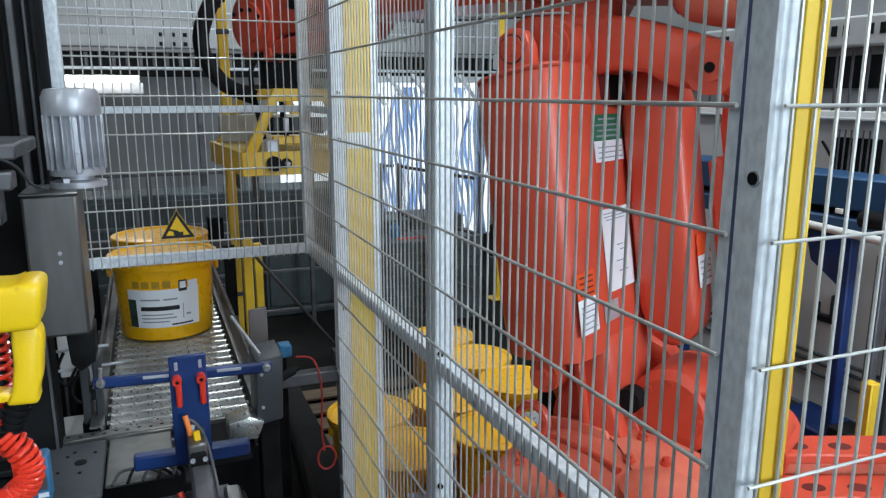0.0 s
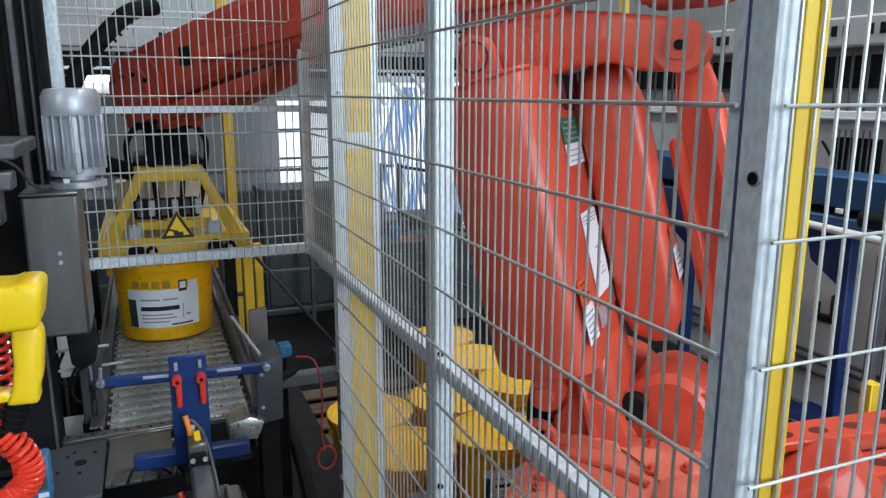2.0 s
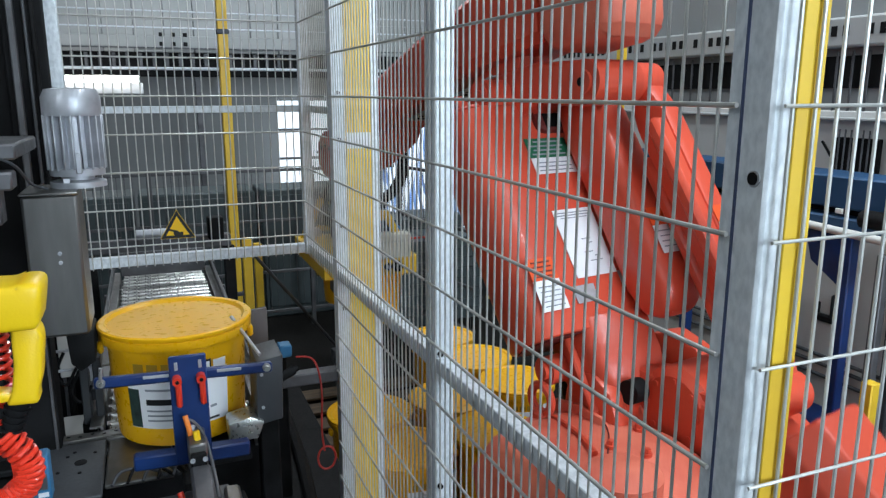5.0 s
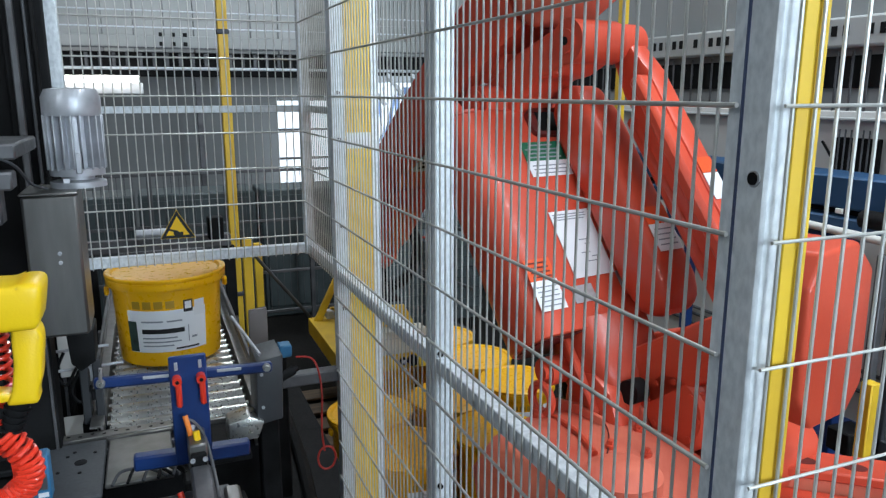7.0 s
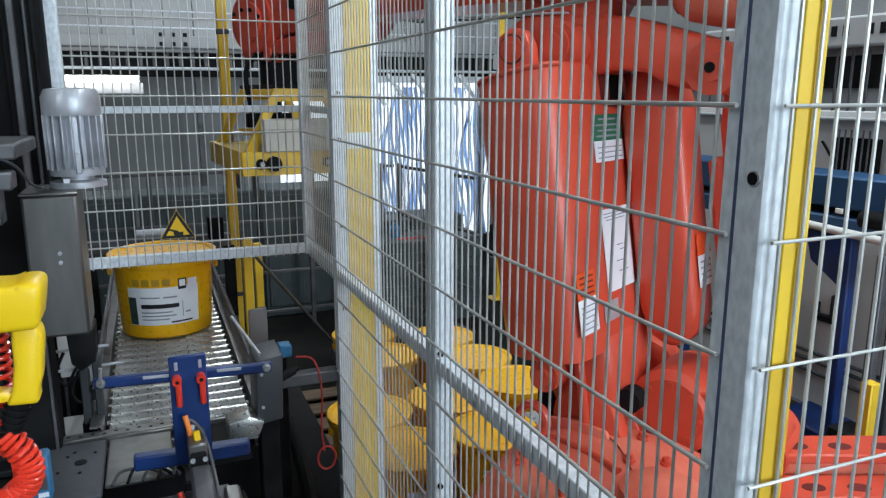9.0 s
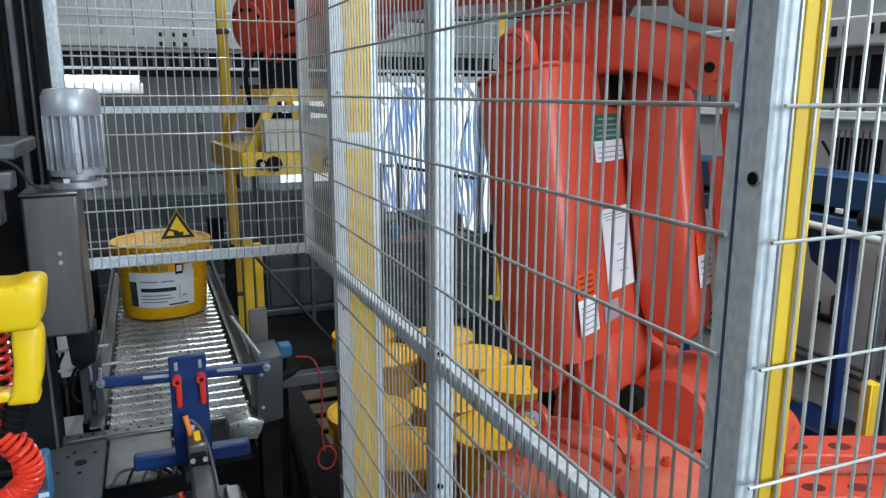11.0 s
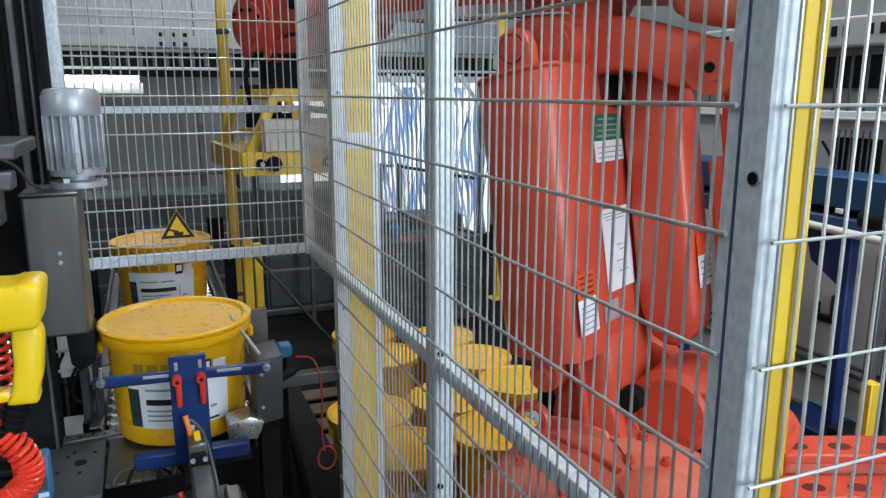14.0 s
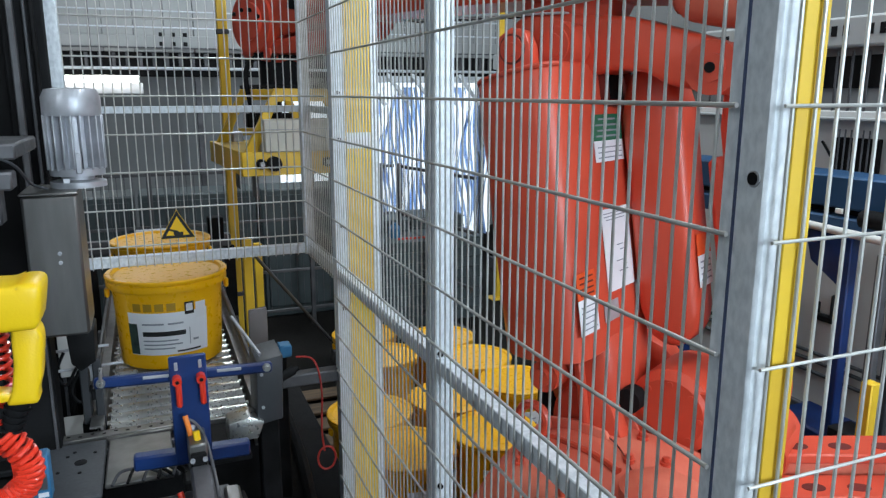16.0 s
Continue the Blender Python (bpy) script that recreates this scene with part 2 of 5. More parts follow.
for z in (1.512, 0.9, 0.3):
    part("bolt_rim", rod(B(), (0.0, 0.0125, z), (-0.0012, 0.0125, z), 0.0066, n=18), ALU, near)
    part("bolt_hole", rod(B(), (0.0, 0.013, z), (-0.002, 0.013, z), 0.0052, n=16), BLACK, near)
part("corner_seam", box(B(), (-0.0008, 0.031, 1.2), (0.0016, 0.0022, 2.3)), SEAM, near, "dark blue seam line")
mid = post(XF + 0.004, 1.165, 0.036, 0.045, GALV, "galvanised square fence post")
for z in (1.12, 0.86):
    part("bolt", rod(B(), (0.008, 0.0, z), (0.008, -0.006, z), 0.005, n=10), DARKSTEEL, mid)
far = post(XF + 0.004, 1.90, 0.035, 0.045, GALV, "galvanised square fence post")
for z in (1.58, 1.46, 1.23, 1.0):
    part("bolt", rod(B(), (0.016, 0.0, z), (0.016, -0.006, z), 0.005, n=10), DARKSTEEL, far)
yel = post(XF + 0.044, 1.92, 0.07, 0.05, YELLOW, "yellow painted square post behind the fence")
part("white_patch", box(B(), (0.035, -0.002, 1.455), (0.064, 0.003, 0.042)), WHITE, yel, "white reflective patch")
post(XF + 0.118, 1.935, 0.024, 0.04, GALV, "slim galvanised fence post")
post(-0.225, YB - 0.02, 0.035, 0.04, GALV, "galvanised square fence post")
post(XF - 0.006, YB - 0.004, 0.03, 0.03, GALV, "galvanised corner post of the fence", z_lo=1.08)

# warning triangle on the panel over the conveyor
sign = thing("warning_sign", "yellow triangular hand hazard sign with black border", "sign", (0.068, YB - 0.008, 1.188))
s = 0.098
prismtri = lambda k, d0, d1: prism(B(), [(-s / 2 * k, -s * 0.289 * k), (s / 2 * k, -s * 0.289 * k), (0, s * 0.577 * k)], d0, d1, "y")
part("plate", prismtri(1.0, 0.0, 0.002), WARN, sign)
part("border", prismtri(0.96, -0.0012, 0.0), INK, sign, "black border")
part("field", prismtri(0.66, -0.0024, -0.0012), WARN, sign)
bm = rod(B(), (-0.004, -0.0024, -0.012), (-0.004, -0.0034, -0.012), 0.008, n=14)
box(bm, (-0.012, -0.003, -0.008), (0.022, 0.001, 0.006), m=pose(0, 0, 0, 0, 18, 0))
box(bm, (0.008, -0.003, -0.014), (0.014, 0.001, 0.010))
part("pictogram", bm, INK, sign, "black pictogram")

# ---- conveyor ----
ZC = 0.78


def conveyor():
    t = thing("roller_conveyor", "steel roller conveyor with rails on both sides", "conveyor", (0.03, 1.85, 0))
    n = 30
    y0, y1 = 0.02, 1.62
    roller = None
    for i in range(n):
        y = y0 + (y1 - y0) * i / (n - 1)
        if roller is None:
            bm = rod(B(), (-0.165, 0, 0), (0.165, 0, 0), 0.022, n=18)
            rod(bm, (-0.175, 0, 0), (0.175, 0, 0), 0.006, n=8)
            roller = part("roller", bm, ROLLER, t, "polished steel roller", m=pose(0, y, ZC - 0.0225))
        else:
            o = new("roller", roller.data)
            o.parent, o.matrix_basis = t, pose(0, y, ZC - 0.0225)
            tagged(o, "polished steel roller")
    for sx in (-1, 1):
        prof = [(0, -0.11), (0.03, -0.11), (0.03, -0.105), (0.005, -0.105), (0.005, 0.005), (0.03, 0.005), (0.03, 0.01), (0, 0.01)]
        part("side_channel", prism(B(), [(sx * (0.178 + a), ZC + b) for a, b in prof], -0.01, 1.66, "y"), STEEL, t)
        part("guide_rail", box(B(), (sx * 0.2, 0.86, ZC + 0.055), (0.012, 1.55, 0.03), 0.003), GREYSTEEL, t)
        for y in (0.15, 0.6, 1.05, 1.5):
            part("rail_bracket", box(B(), (sx * 0.211, y, ZC + 0.02), (0.008, 0.03, 0.09), 0.002), GREYSTEEL, t)
        for y in (0.12, 1.5):
            part("leg", box(B(), (sx * 0.19, y, (ZC - 0.11) / 2), (0.04, 0.05, ZC - 0.11), 0.004), GREYSTEEL, t)
    part("end_plate", box(B(), (0, -0.022, ZC - 0.045), (0.40, 0.012, 0.07), 0.002), STEEL, t)
    part("end_stop", box(B(), (0, 1.45, ZC + 0.09), (0.34, 0.02, 0.1), 0.004), GREYSTEEL, t)
    return t


conveyor()


# ---- buckets ----
def bucket(name, label, group="paint buckets", m=None):
    """A conical pail with lid, rim, carry handle lugs and a wrapped label."""
    t = thing(name, label, "bucket", group=group, m=m)
    h, rt, rb = 0.272, 0.165, 0.146
    part("body", turned(B(), [(rb - 0.012, 0.0), (rb, 0.006), (rb + 0.002, 0.02), (rt - 0.008, h - 0.055), (rt - 0.006, h - 0.05), (rt - 0.004, h - 0.012)], 48), BUCKET, t)
    part("rim", turned(B(), [(rt - 0.006, h - 0.036), (rt + 0.006, h - 0.034), (rt + 0.009, h - 0.03), (rt + 0.009, h - 0.012), (rt - 0.002, h - 0.01)], 48), BUCKET, t)
    part("lid", turned(B(), [(rt + 0.008, h - 0.011), (rt + 0.011, h - 0.007), (rt + 0.011, h - 0.001), (rt + 0.007, h + 0.002), (rt - 0.005, h + 0.001), (rt - 0.012, h - 0.006), (rt - 0.05, h - 0.008), (0.01, h - 0.006)], 48), BUCKET, t)

    def wrap(a0, a1, z0, z1, out, mat, nm, lab=""):
        k = max(2, int(abs(a1 - a0) / 5))
        rad = lambda z: rb + 0.002 + (rt - 0.010 - rb) * (z - 0.02) / (h - 0.075) + out
        ring = []
        for j in range(k + 1):
            a = radians(a0 + (a1 - a0) * j / k)
            ring.append((math.sin(a), -math.cos(a)))
        bm = B()
        vs = [[bm.verts.new((x * rad(z), y * rad(z), z)) for x, y in ring] for z in (z0, z1)]
        fs = [bm.faces.new((vs[0][j], vs[0][j + 1], vs[1][j + 1], vs[1][j])) for j in range(k)]
        bmesh.ops.recalc_face_normals(bm, faces=fs)
        ex = bmesh.ops.solidify(bm, geom=fs, thickness=0.0006)
        return part(nm, bm, mat, t, lab)

    wrap(-48, 40, 0.05, 0.178, 0.0012, WHITE, "label", "white and grey printed paper label")
    wrap(-48, -37, 0.052, 0.145, 0.0022, DARKPIC, "label_picture", "dark green picture on the label")
    for k in range(4):
        wrap(-40 + 12 * k, -31 + 12 * k, 0.183, 0.206, 0.0012, PALEMARK, "symbol_mark")
    wrap(14, 24, 0.168, 0.205, 0.0024, INK, "logo_block", "dark square logo shape")
    wrap(15.5, 22.5, 0.178, 0.2, 0.0034, WHITE, "logo_field")
    wrap(26, 38, 0.152, 0.2, 0.0024, WHITE, "label_corner")
    for z0, z1, a0, a1, mt in ((0.108, 0.122, -31, 14, INK), (0.142, 0.147, -31, -8, GREYINK), (0.142, 0.147, -4, 12, GREYINK), (0.092, 0.096, -31, 6, GREYINK), (0.080, 0.084, -31, 10, GREYINK), (0.068, 0.072, -31, 2, GREYINK), (0.056, 0.061, 4, 30, INK), (0.075, 0.128, 18, 18.8, GREYINK), (0.085, 0.091, 22, 28, GREYINK)):
        wrap(a0, a1, z0, z1, 0.0024, mt, "print_bar")
    for sx in (-1, 1):
        part("handle_lug", box(B(), (sx * (rt + 0.006), 0, h - 0.055), (0.014, 0.03, 0.03), 0.005), BUCKET, t)
    return t


PALEMARK = material("dark_yellow_print", (0.42, 0.24, 0.02), 0.5, spread=0.1)

DARKPIC = material("dark_picture_print", (0.03, 0.06, 0.05), 0.5, dark=(0.015, 0.02, 0.02), scale=40)
pail = bucket("bucket", "closed yellow plastic paint bucket with white label on the conveyor")
pail_far = copy_thing(pail, pose(0.025, 2.965, ZC))
tagged(pail_far, "closed yellow plastic paint bucket waiting behind another bucket")
pail_new = copy_thing(pail, pose(-0.4, 1.85, ZC))
tagged(pail_new, "closed yellow plastic paint bucket pushed onto the rollers")
pail_last = copy_thing(pail, pose(-1.6, 1.85, ZC))
tagged(pail_last, "closed yellow plastic paint bucket on the feeding conveyor")
# ---- robot ----
BX, BY = 1.375, 1.489
R0, ZS, L1, L2, LR = 0.298, 0.703, 1.005, 1.31, 0.44
# seconds, heading, lean of the lower arm, rise of the upper arm, turn of the gripper (degrees)
JOINTS = [
    (0.0, -29.4, 9.0, 7.3, -4), (0.4, -29.4, 9.0, 7.3, -4), (0.5, -31.5, 9.6, 7.2, -3), (0.6, -37.0, 11.5, 7.0, -2), (0.7, -42.0, 13.5, 6.8, -1), (0.8, -44.3, 14.9, 6.2, 0),
    (1.0, -44.5, 14.9, 4.6, 0), (1.5, -44.5, 14.9, 1.0, 0), (2.0, -44.5, 14.9, -2.6, 0), (2.9, -44.5, 14.9, -2.6, 0), (3.0, -44.5, 14.9, -1.8, 0), (3.1, -44.4, 15.6, 2.0, 0),
    (3.2, -44.2, 17.0, 8.5, 0), (3.3, -43.8, 18.6, 14.5, 0), (3.5, -43.1, 20.1, 18.4, 0), (3.6, -41.0, 21.0, 18.9, 18), (3.7, -37.0, 22.0, 18.9, 42), (3.8, -32.0, 23.6, 18.7, 66),
    (3.9, -25.5, 25.2, 17.0, 88), (4.0, -20.8, 27.2, 14.2, 110), (4.2, -15.0, 29.8, 8.8, 145), (4.8, -11.5, 34.0, -7.5, 180), (5.6, -11.2, 36.0, -24.5, 180), (6.3, -11.2, 36.3, -29.2, 180),
    (7.0, -11.2, 36.3, -29.6, 180), (7.5, -11.2, 36.3, -29.6, 180), (7.8, -11.2, 36.0, -29.2, 180), (8.07, -11.6, 33.0, -25.5, 188), (8.17, -12.8, 28.5, -19.0, 203), (8.27, -15.0, 24.5, -9.5, 219),
    (8.37, -18.6, 20.0, -2.0, 225), (8.47, -22.3, 16.4, 2.8, 219), (8.58, -25.5, 13.0, 5.6, 200), (8.7, -28.4, 10.0, 7.0, 182), (8.9, -29.4, 9.0, 7.3, 176), (16.0, -29.4, 9.0, 7.3, 176)]


def joints(t):
    """Joint angles at t, gliding from row to row."""
    for i in range(len(JOINTS) - 1):
        a, b = JOINTS[i], JOINTS[i + 1]
        if t <= b[0]:
            w = (t - a[0]) / (b[0] - a[0])
            if b[0] - a[0] > 0.35:
                w = w * w * (3 - 2 * w) if a[1:4] != b[1:4] else w
            return [radians(p + (q - p) * w) for p, q in zip(a[1:], b[1:])]
    return [radians(p) for p in JOINTS[-1][1:]]


def arm(t):
    """The frames of the robot's parts at t, in the robot's own space (its base at the origin)."""
    q, a2, a3, gq = joints(t)
    turn = Matrix.Rotation(radians(90) - q, 4, "Z")         # x along the heading
    s = turn @ Matrix.Translation((R0, 0, ZS))
    low = s @ Matrix.Rotation(a2, 4, "Y")
    e = low @ Vector((0, 0, L1))
    up = Matrix.Translation(e) @ turn @ Matrix.Rotation(-a3, 4, "Y")
    lever = s @ Matrix.Rotation(-a3, 4, "Y")
    back = lever @ Matrix.Translation((-LR, 0, 0))
    rodm = back.to_translation()
    rod_m = Matrix.Translation(rodm) @ turn @ Matrix.Rotation(a2, 4, "Y")
    wrist = up @ Vector((L2, 0, 0))
    grip = Matrix.Translation(wrist) @ Matrix.Rotation(-gq, 4, "Z")
    d = radians(7.3) - a3
    swing = d * (2.05 if d > 0 else 0.3)
    weight = s @ Matrix.Rotation(swing, 4, "Y")
    return dict(turret=turn, lower_arm=low, upper_arm=up, rear_crank=lever, counterweight=weight, tie_rod=rod_m, gripper=grip)


robot = thing("palletising_robot", "large orange palletising robot arm with yellow gripper", "robot", (BX, BY, 0))
T0 = arm(0.0)


def robot_parts():
    P = {}
    bm = turned(B(), [(0.40, 0.0), (0.40, 0.05), (0.33, 0.06), (0.31, 0.22), (0.34, 0.25), (0.34, 0.29)], 40)
    box(bm, (0, 0, 0.02), (0.9, 0.9, 0.04), 0.008)
    part("base", bm, ORANGE_DUSTY, robot)
    # turret: a broad casting, a hood over the drive at the side, hubs that carry the shoulder
    bm = turned(B(), [(0.35, 0.295), (0.37, 0.32), (0.37, 0.40), (0.33, 0.43)], 40)
    prism(bm, [(-0.42, 0.34), (0.42, 0.34), (0.48, 0.42), (0.46, 0.50), (0.30, 0.56), (-0.10, 0.55), (-0.40, 0.48)], -0.33, 0.20, "y", 0.03)
    P["turret"] = tu = part("turret", bm, ORANGE_DUSTY, robot)
    hood = lambda k, y: [(-0.26, y, 0.36), (0.47, y, 0.36), (0.49, y, 0.48 + k * 0.4), (0.43, y, 0.60 + k), (0.32, y, 0.632 + k), (0.06, y, 0.636 + k), (-0.02, y, 0.62 + k), (-0.10, y, 0.56 + k), (-0.24, y, 0.48 + k)]
    part("hood", loft(B(), [hood(-0.02, 0.03), hood(0.0, 0.06), hood(0.012, 0.16), hood(-0.005, 0.30), hood(-0.03, 0.40), hood(-0.06, 0.43)]), ORANGE_DUSTY, tu, sharp=50)
    part("hood_seam", sweep(B(), curve([(0.44, 0.10, 0.607), (0.30, 0.13, 0.646), (0.16, 0.20, 0.6465), (0.04, 0.33, 0.632)]), 0.0022), REDDARK, tu)
    part("hood_rail", sweep(B(), curve([(0.40, 0.22, 0.614), (0.30, 0.25, 0.634), (0.20, 0.27, 0.637), (0.10, 0.31, 0.634)]), 0.010), ORANGE, tu)
    part("hood_rail", sweep(B(), curve([(0.38, 0.33, 0.605), (0.26, 0.36, 0.615), (0.14, 0.38, 0.612)]), 0.012), ORANGE, tu)
    part("drive_dome", rod(rod(B(), (-0.02, 0.33, 0.50), (-0.02, 0.33, 0.640), 0.10, n=32), (-0.02, 0.33, 0.640), (-0.02, 0.33, 0.665), 0.10, 0.06, n=32), ORANGE_DUSTY, tu)
    part("motor_cap", rod(rod(B(), (-0.22, 0.40, 0.46), (-0.22, 0.455, 0.46), 0.105, n=32), (-0.22, 0.455, 0.46), (-0.22, 0.475, 0.46), 0.09, 0.05, n=32), ORANGE, tu)
    for x, y, z in ((0.30, 0.10, 0.652), (0.12, 0.12, 0.656), (0.10, 0.25, 0.65), (0.36, 0.37, 0.606), (0.20, 0.41, 0.602), (0.02, 0.20, 0.646), (-0.08, 0.28, 0.60)):
        part("hood_bolt", rod(rod(B(), (x, y, z - 0.04), (x, y, z - 0.004), 0.016, n=12), (x, y, z - 0.004), (x, y, z + 0.008), 0.010, n=6), ORANGE, tu)
    bm = prism(B(), [(0.00, 0.50), (0.48, 0.46), (0.44, 0.70), (0.38, 0.80), (0.30, 0.83), (0.20, 0.80), (0.10, 0.70)], -0.29, -0.21, "y", 0.015)
    part("shoulder_cheek", bm, ORANGE, tu)
    bm = prism(B(), [(0.12, 0.54), (0.40, 0.54), (0.38, 0.70), (0.34, 0.76), (0.27, 0.77), (0.20, 0.73)], 0.10, 0.16, "y", 0.012)
    part("shoulder_cheek", bm, ORANGE, tu)
    # hub parts take plain orange, darker than the dusty one, for their shade
    bm = rod(B(), (0.09, -0.20, 0.69), (0.09, 0.0, 0.69), 0.125, n=36)
    rod(bm, (0.09, 0.0, 0.69), (0.09, 0.02, 0.69), 0.125, 0.10, n=36)
    part("gear_housing", bm, ORANGE, tu)
    for k in range(8):
        a = 2 * math.pi * k / 8
        part("cover_bolt", rod(B(), (0.09 + 0.088 * math.cos(a), 0.012, 0.69 + 0.088 * math.sin(a)), (0.09 + 0.088 * math.cos(a), 0.024, 0.69 + 0.088 * math.sin(a)), 0.009, n=6), ORANGE, tu)
    part("gear_rib", box(B(), (0.0, -0.05, 0.76), (0.05, 0.12, 0.03), 0.006, m=None), ORANGE, tu)
    part("side_housing", rod(B(), (-0.10, -0.24, 0.60), (-0.10, -0.06, 0.60), 0.11, n=32), ORANGE, tu)
    # black disc paints the shade in the opening between arm and hub
    part("cable_gland", rod(B(), (0.175, 0.06, 0.735), (0.175, 0.11, 0.735), 0.036, n=24), BLACK, tu, "black disc for the shaded opening at the shoulder")
    ring = [(0.40 + 0.045 * math.cos(a), 0.24, 0.665 + 0.045 * math.sin(a)) for a in [2 * math.pi * k / 20 for k in range(21)]]
    part("ring_lug", sweep(B(), ring, 0.014), ORANGE, tu)
    part("lug_foot", box(B(), (0.40, 0.24, 0.605), (0.06, 0.05, 0.05), 0.008), ORANGE, tu)
    for y in (0.02, 0.10, 0.18):
        part("hood_rib", prism(B(), [(0.16, 0.60), (0.42, 0.60), (0.40, 0.655), (0.30, 0.672), (0.20, 0.665)], y - 0.008, y + 0.008, "y", 0.005), ORANGE_DUSTY, tu)
    part("cable_loom", sweep(B(), curve([(0.42, -0.1, 0.45), (0.44, 0.04, 0.6), (0.43, 0.05, 0.74), (0.40, 0.0, 0.82)]), 0.05, 12), BLACK, tu)
    for k, (x, y, z) in enumerate(((-0.30, -0.235, 0.605), (-0.37, -0.145, 0.545))):
        at = pose(x, y, 0, 0, 0, 38.5)
        fl = part("rear_flange", box(B(), (0, 0, z), (0.66, 0.12, 0.028), 0.005, m=at), ORANGE, tu)
        # holes are not cut; dark red ovals paint the shade in them
        for u in (-0.24, -0.12, 0.0, 0.12, 0.24):
            part("flange_hole", prism(B(), [(u + 0.024 * math.cos(a) * 1.3, 0.01 + 0.02 * math.sin(a)) for a in [math.pi * q / 8 for q in range(16)]], z + 0.0135, z + 0.0155, "z", m=at), REDDARK, fl, "dark oval patch for the shade in a hole")
        part("flange_web", box(B(), (0, 0.02, z - 0.10), (0.60, 0.03, 0.18), 0.006, m=at), ORANGE_DUSTY, fl)
    # lower arm: broad shell, rounded in front, lower end closed, over a narrower casting
    def section(z, k=1.0, g=0.0):
        pts = [(-0.10, -0.13), (-0.10, 0.10), (-0.10, 0.235), (-0.094, 0.272), (-0.076, 0.298), (-0.045, 0.311), (0.02, 0.312), (0.075, 0.302), (0.122, 0.282), (0.160, 0.248), (0.188, 0.205), (0.204, 0.15), (0.21, 0.08), (0.20, 0.0), (0.17, -0.08), (0.12, -0.13), (0.0, -0.14)]
        cx, cy = 0.04, 0.10
        return [(cx + (x - cx) * k + g, cy + (y - cy) * k, z + 0.035 * (x - cx) * (1 if z < 0.4 else -1)) for x, y in pts]
    rings = [section(0.186, 0.93), section(0.172, 0.965), section(0.176, 0.995), section(0.20, 1.005), section(0.5, 1.01), section(0.88, 1.0), section(0.928, 0.985), section(0.942, 0.955), section(0.950, 0.90), section(0.952, 0.6)]
    P["lower_arm"] = low = part("lower_arm", loft(B(), rings), ORANGE, robot, sharp=42)
    # the closed end is coloured dark for the shade inside a hollow shell
    part("shell_opening", loft(B(), [section(0.1715, 0.90), section(0.1685, 0.90)]), REDDARK, low, "dark sheet for the shade inside the shell's lower end")
    part("shell_rim", sweep(B(), [p for p in section(0.942, 0.985)[2:13]], 0.006), ORANGE, low)
    neck = lambda z, x0, x1, y0, y1: [(x0, y0 + 0.02, z), (x0, y1 - 0.03, z), (x0 + 0.02, y1 - 0.006, z), (x0 + 0.05, y1, z), (x1 - 0.05, y1, z), (x1, y1 - 0.04, z), (x1, y0 + 0.02, z), (x1 - 0.03, y0, z), (x0 + 0.03, y0, z)]
    part("neck", loft(B(), [neck(0.30, -0.095, 0.12, -0.12, 0.150), neck(0.205, -0.098, 0.12, -0.12, 0.152), neck(0.19, -0.106, 0.12, -0.124, 0.158), neck(0.06, -0.108, 0.12, -0.12, 0.155), neck(0.0, -0.10, 0.11, -0.11, 0.145), neck(-0.08, -0.06, 0.09, -0.09, 0.12), neck(-0.12, -0.03, 0.06, -0.07, 0.09)]), ORANGE, low, sharp=45)
    part("neck_rib", box(B(), (-0.02, 0.168, 0.05), (0.022, 0.03, 0.24), 0.006), ORANGE, low)
    part("neck_lug", rod(rod(B(), (0.07, 0.15, 0.10), (0.07, 0.22, 0.10), 0.045, n=24), (0.07, 0.22, 0.10), (0.07, 0.235, 0.10), 0.025, n=18), ORANGE, low)
    bm = prism(B(), [(-0.13, 0.16), (-0.20, 0.12), (-0.26, 0.15), (-0.285, 0.22), (-0.29, 0.80), (-0.26, 0.93), (-0.2, 0.96), (-0.13, 0.9), (-0.108, 0.8), (-0.108, 0.25)], -0.20, -0.04, "y", 0.035, seg=3)
    part("linkage_bar", bm, ORANGE, low)
    for x, y, r in ((-0.04, 0.12, 0.066), (-0.02, -0.10, 0.062)):
        part("elbow_knuckle", rod(rod(B(), (x, y - 0.05, L1), (x, y + 0.05, L1), r, n=32), (x, y - 0.062, L1), (x, y + 0.062, L1), r * 0.5, n=20), ORANGE, low)
        part("knuckle_groove", rod(B(), (x, y + 0.05, L1), (x, y + 0.056, L1), r * 0.78, n=32), ORANGE, low)
    bm = prism(B(), [(-0.012, 0.93), (0.092, 0.93), (0.094, 1.01), (0.082, 1.048), (0.04, 1.066), (-0.002, 1.048), (-0.014, 1.01)], 0.195, 0.240, "y", 0.008)
    part("link_lug", bm, ORANGE, low)
    part("lug_pin", rod(rod(B(), (0.04, 0.186, 1.008), (0.04, 0.248, 1.008), 0.034, n=28), (0.04, 0.18, 1.008), (0.04, 0.256, 1.008), 0.018, n=20), ORANGE, low)
    part("lug_gap", rod(B(), (0.04, 0.238, 1.008), (0.04, 0.2435, 1.008), 0.040, n=28), REDDARK, low)
    part("elbow_web", box(B(), (0.03, 0.02, 0.955), (0.20, 0.31, 0.10), 0.02), ORANGE, low)
    # no pocket is cut: dark red and black patches paint its shade
    part("recess", box(B(), (-0.098, -0.045, 0.885), (0.02, 0.17, 0.105), 0.03, seg=4), REDDARK, low, "dark red patch for the shade in the elbow pocket")
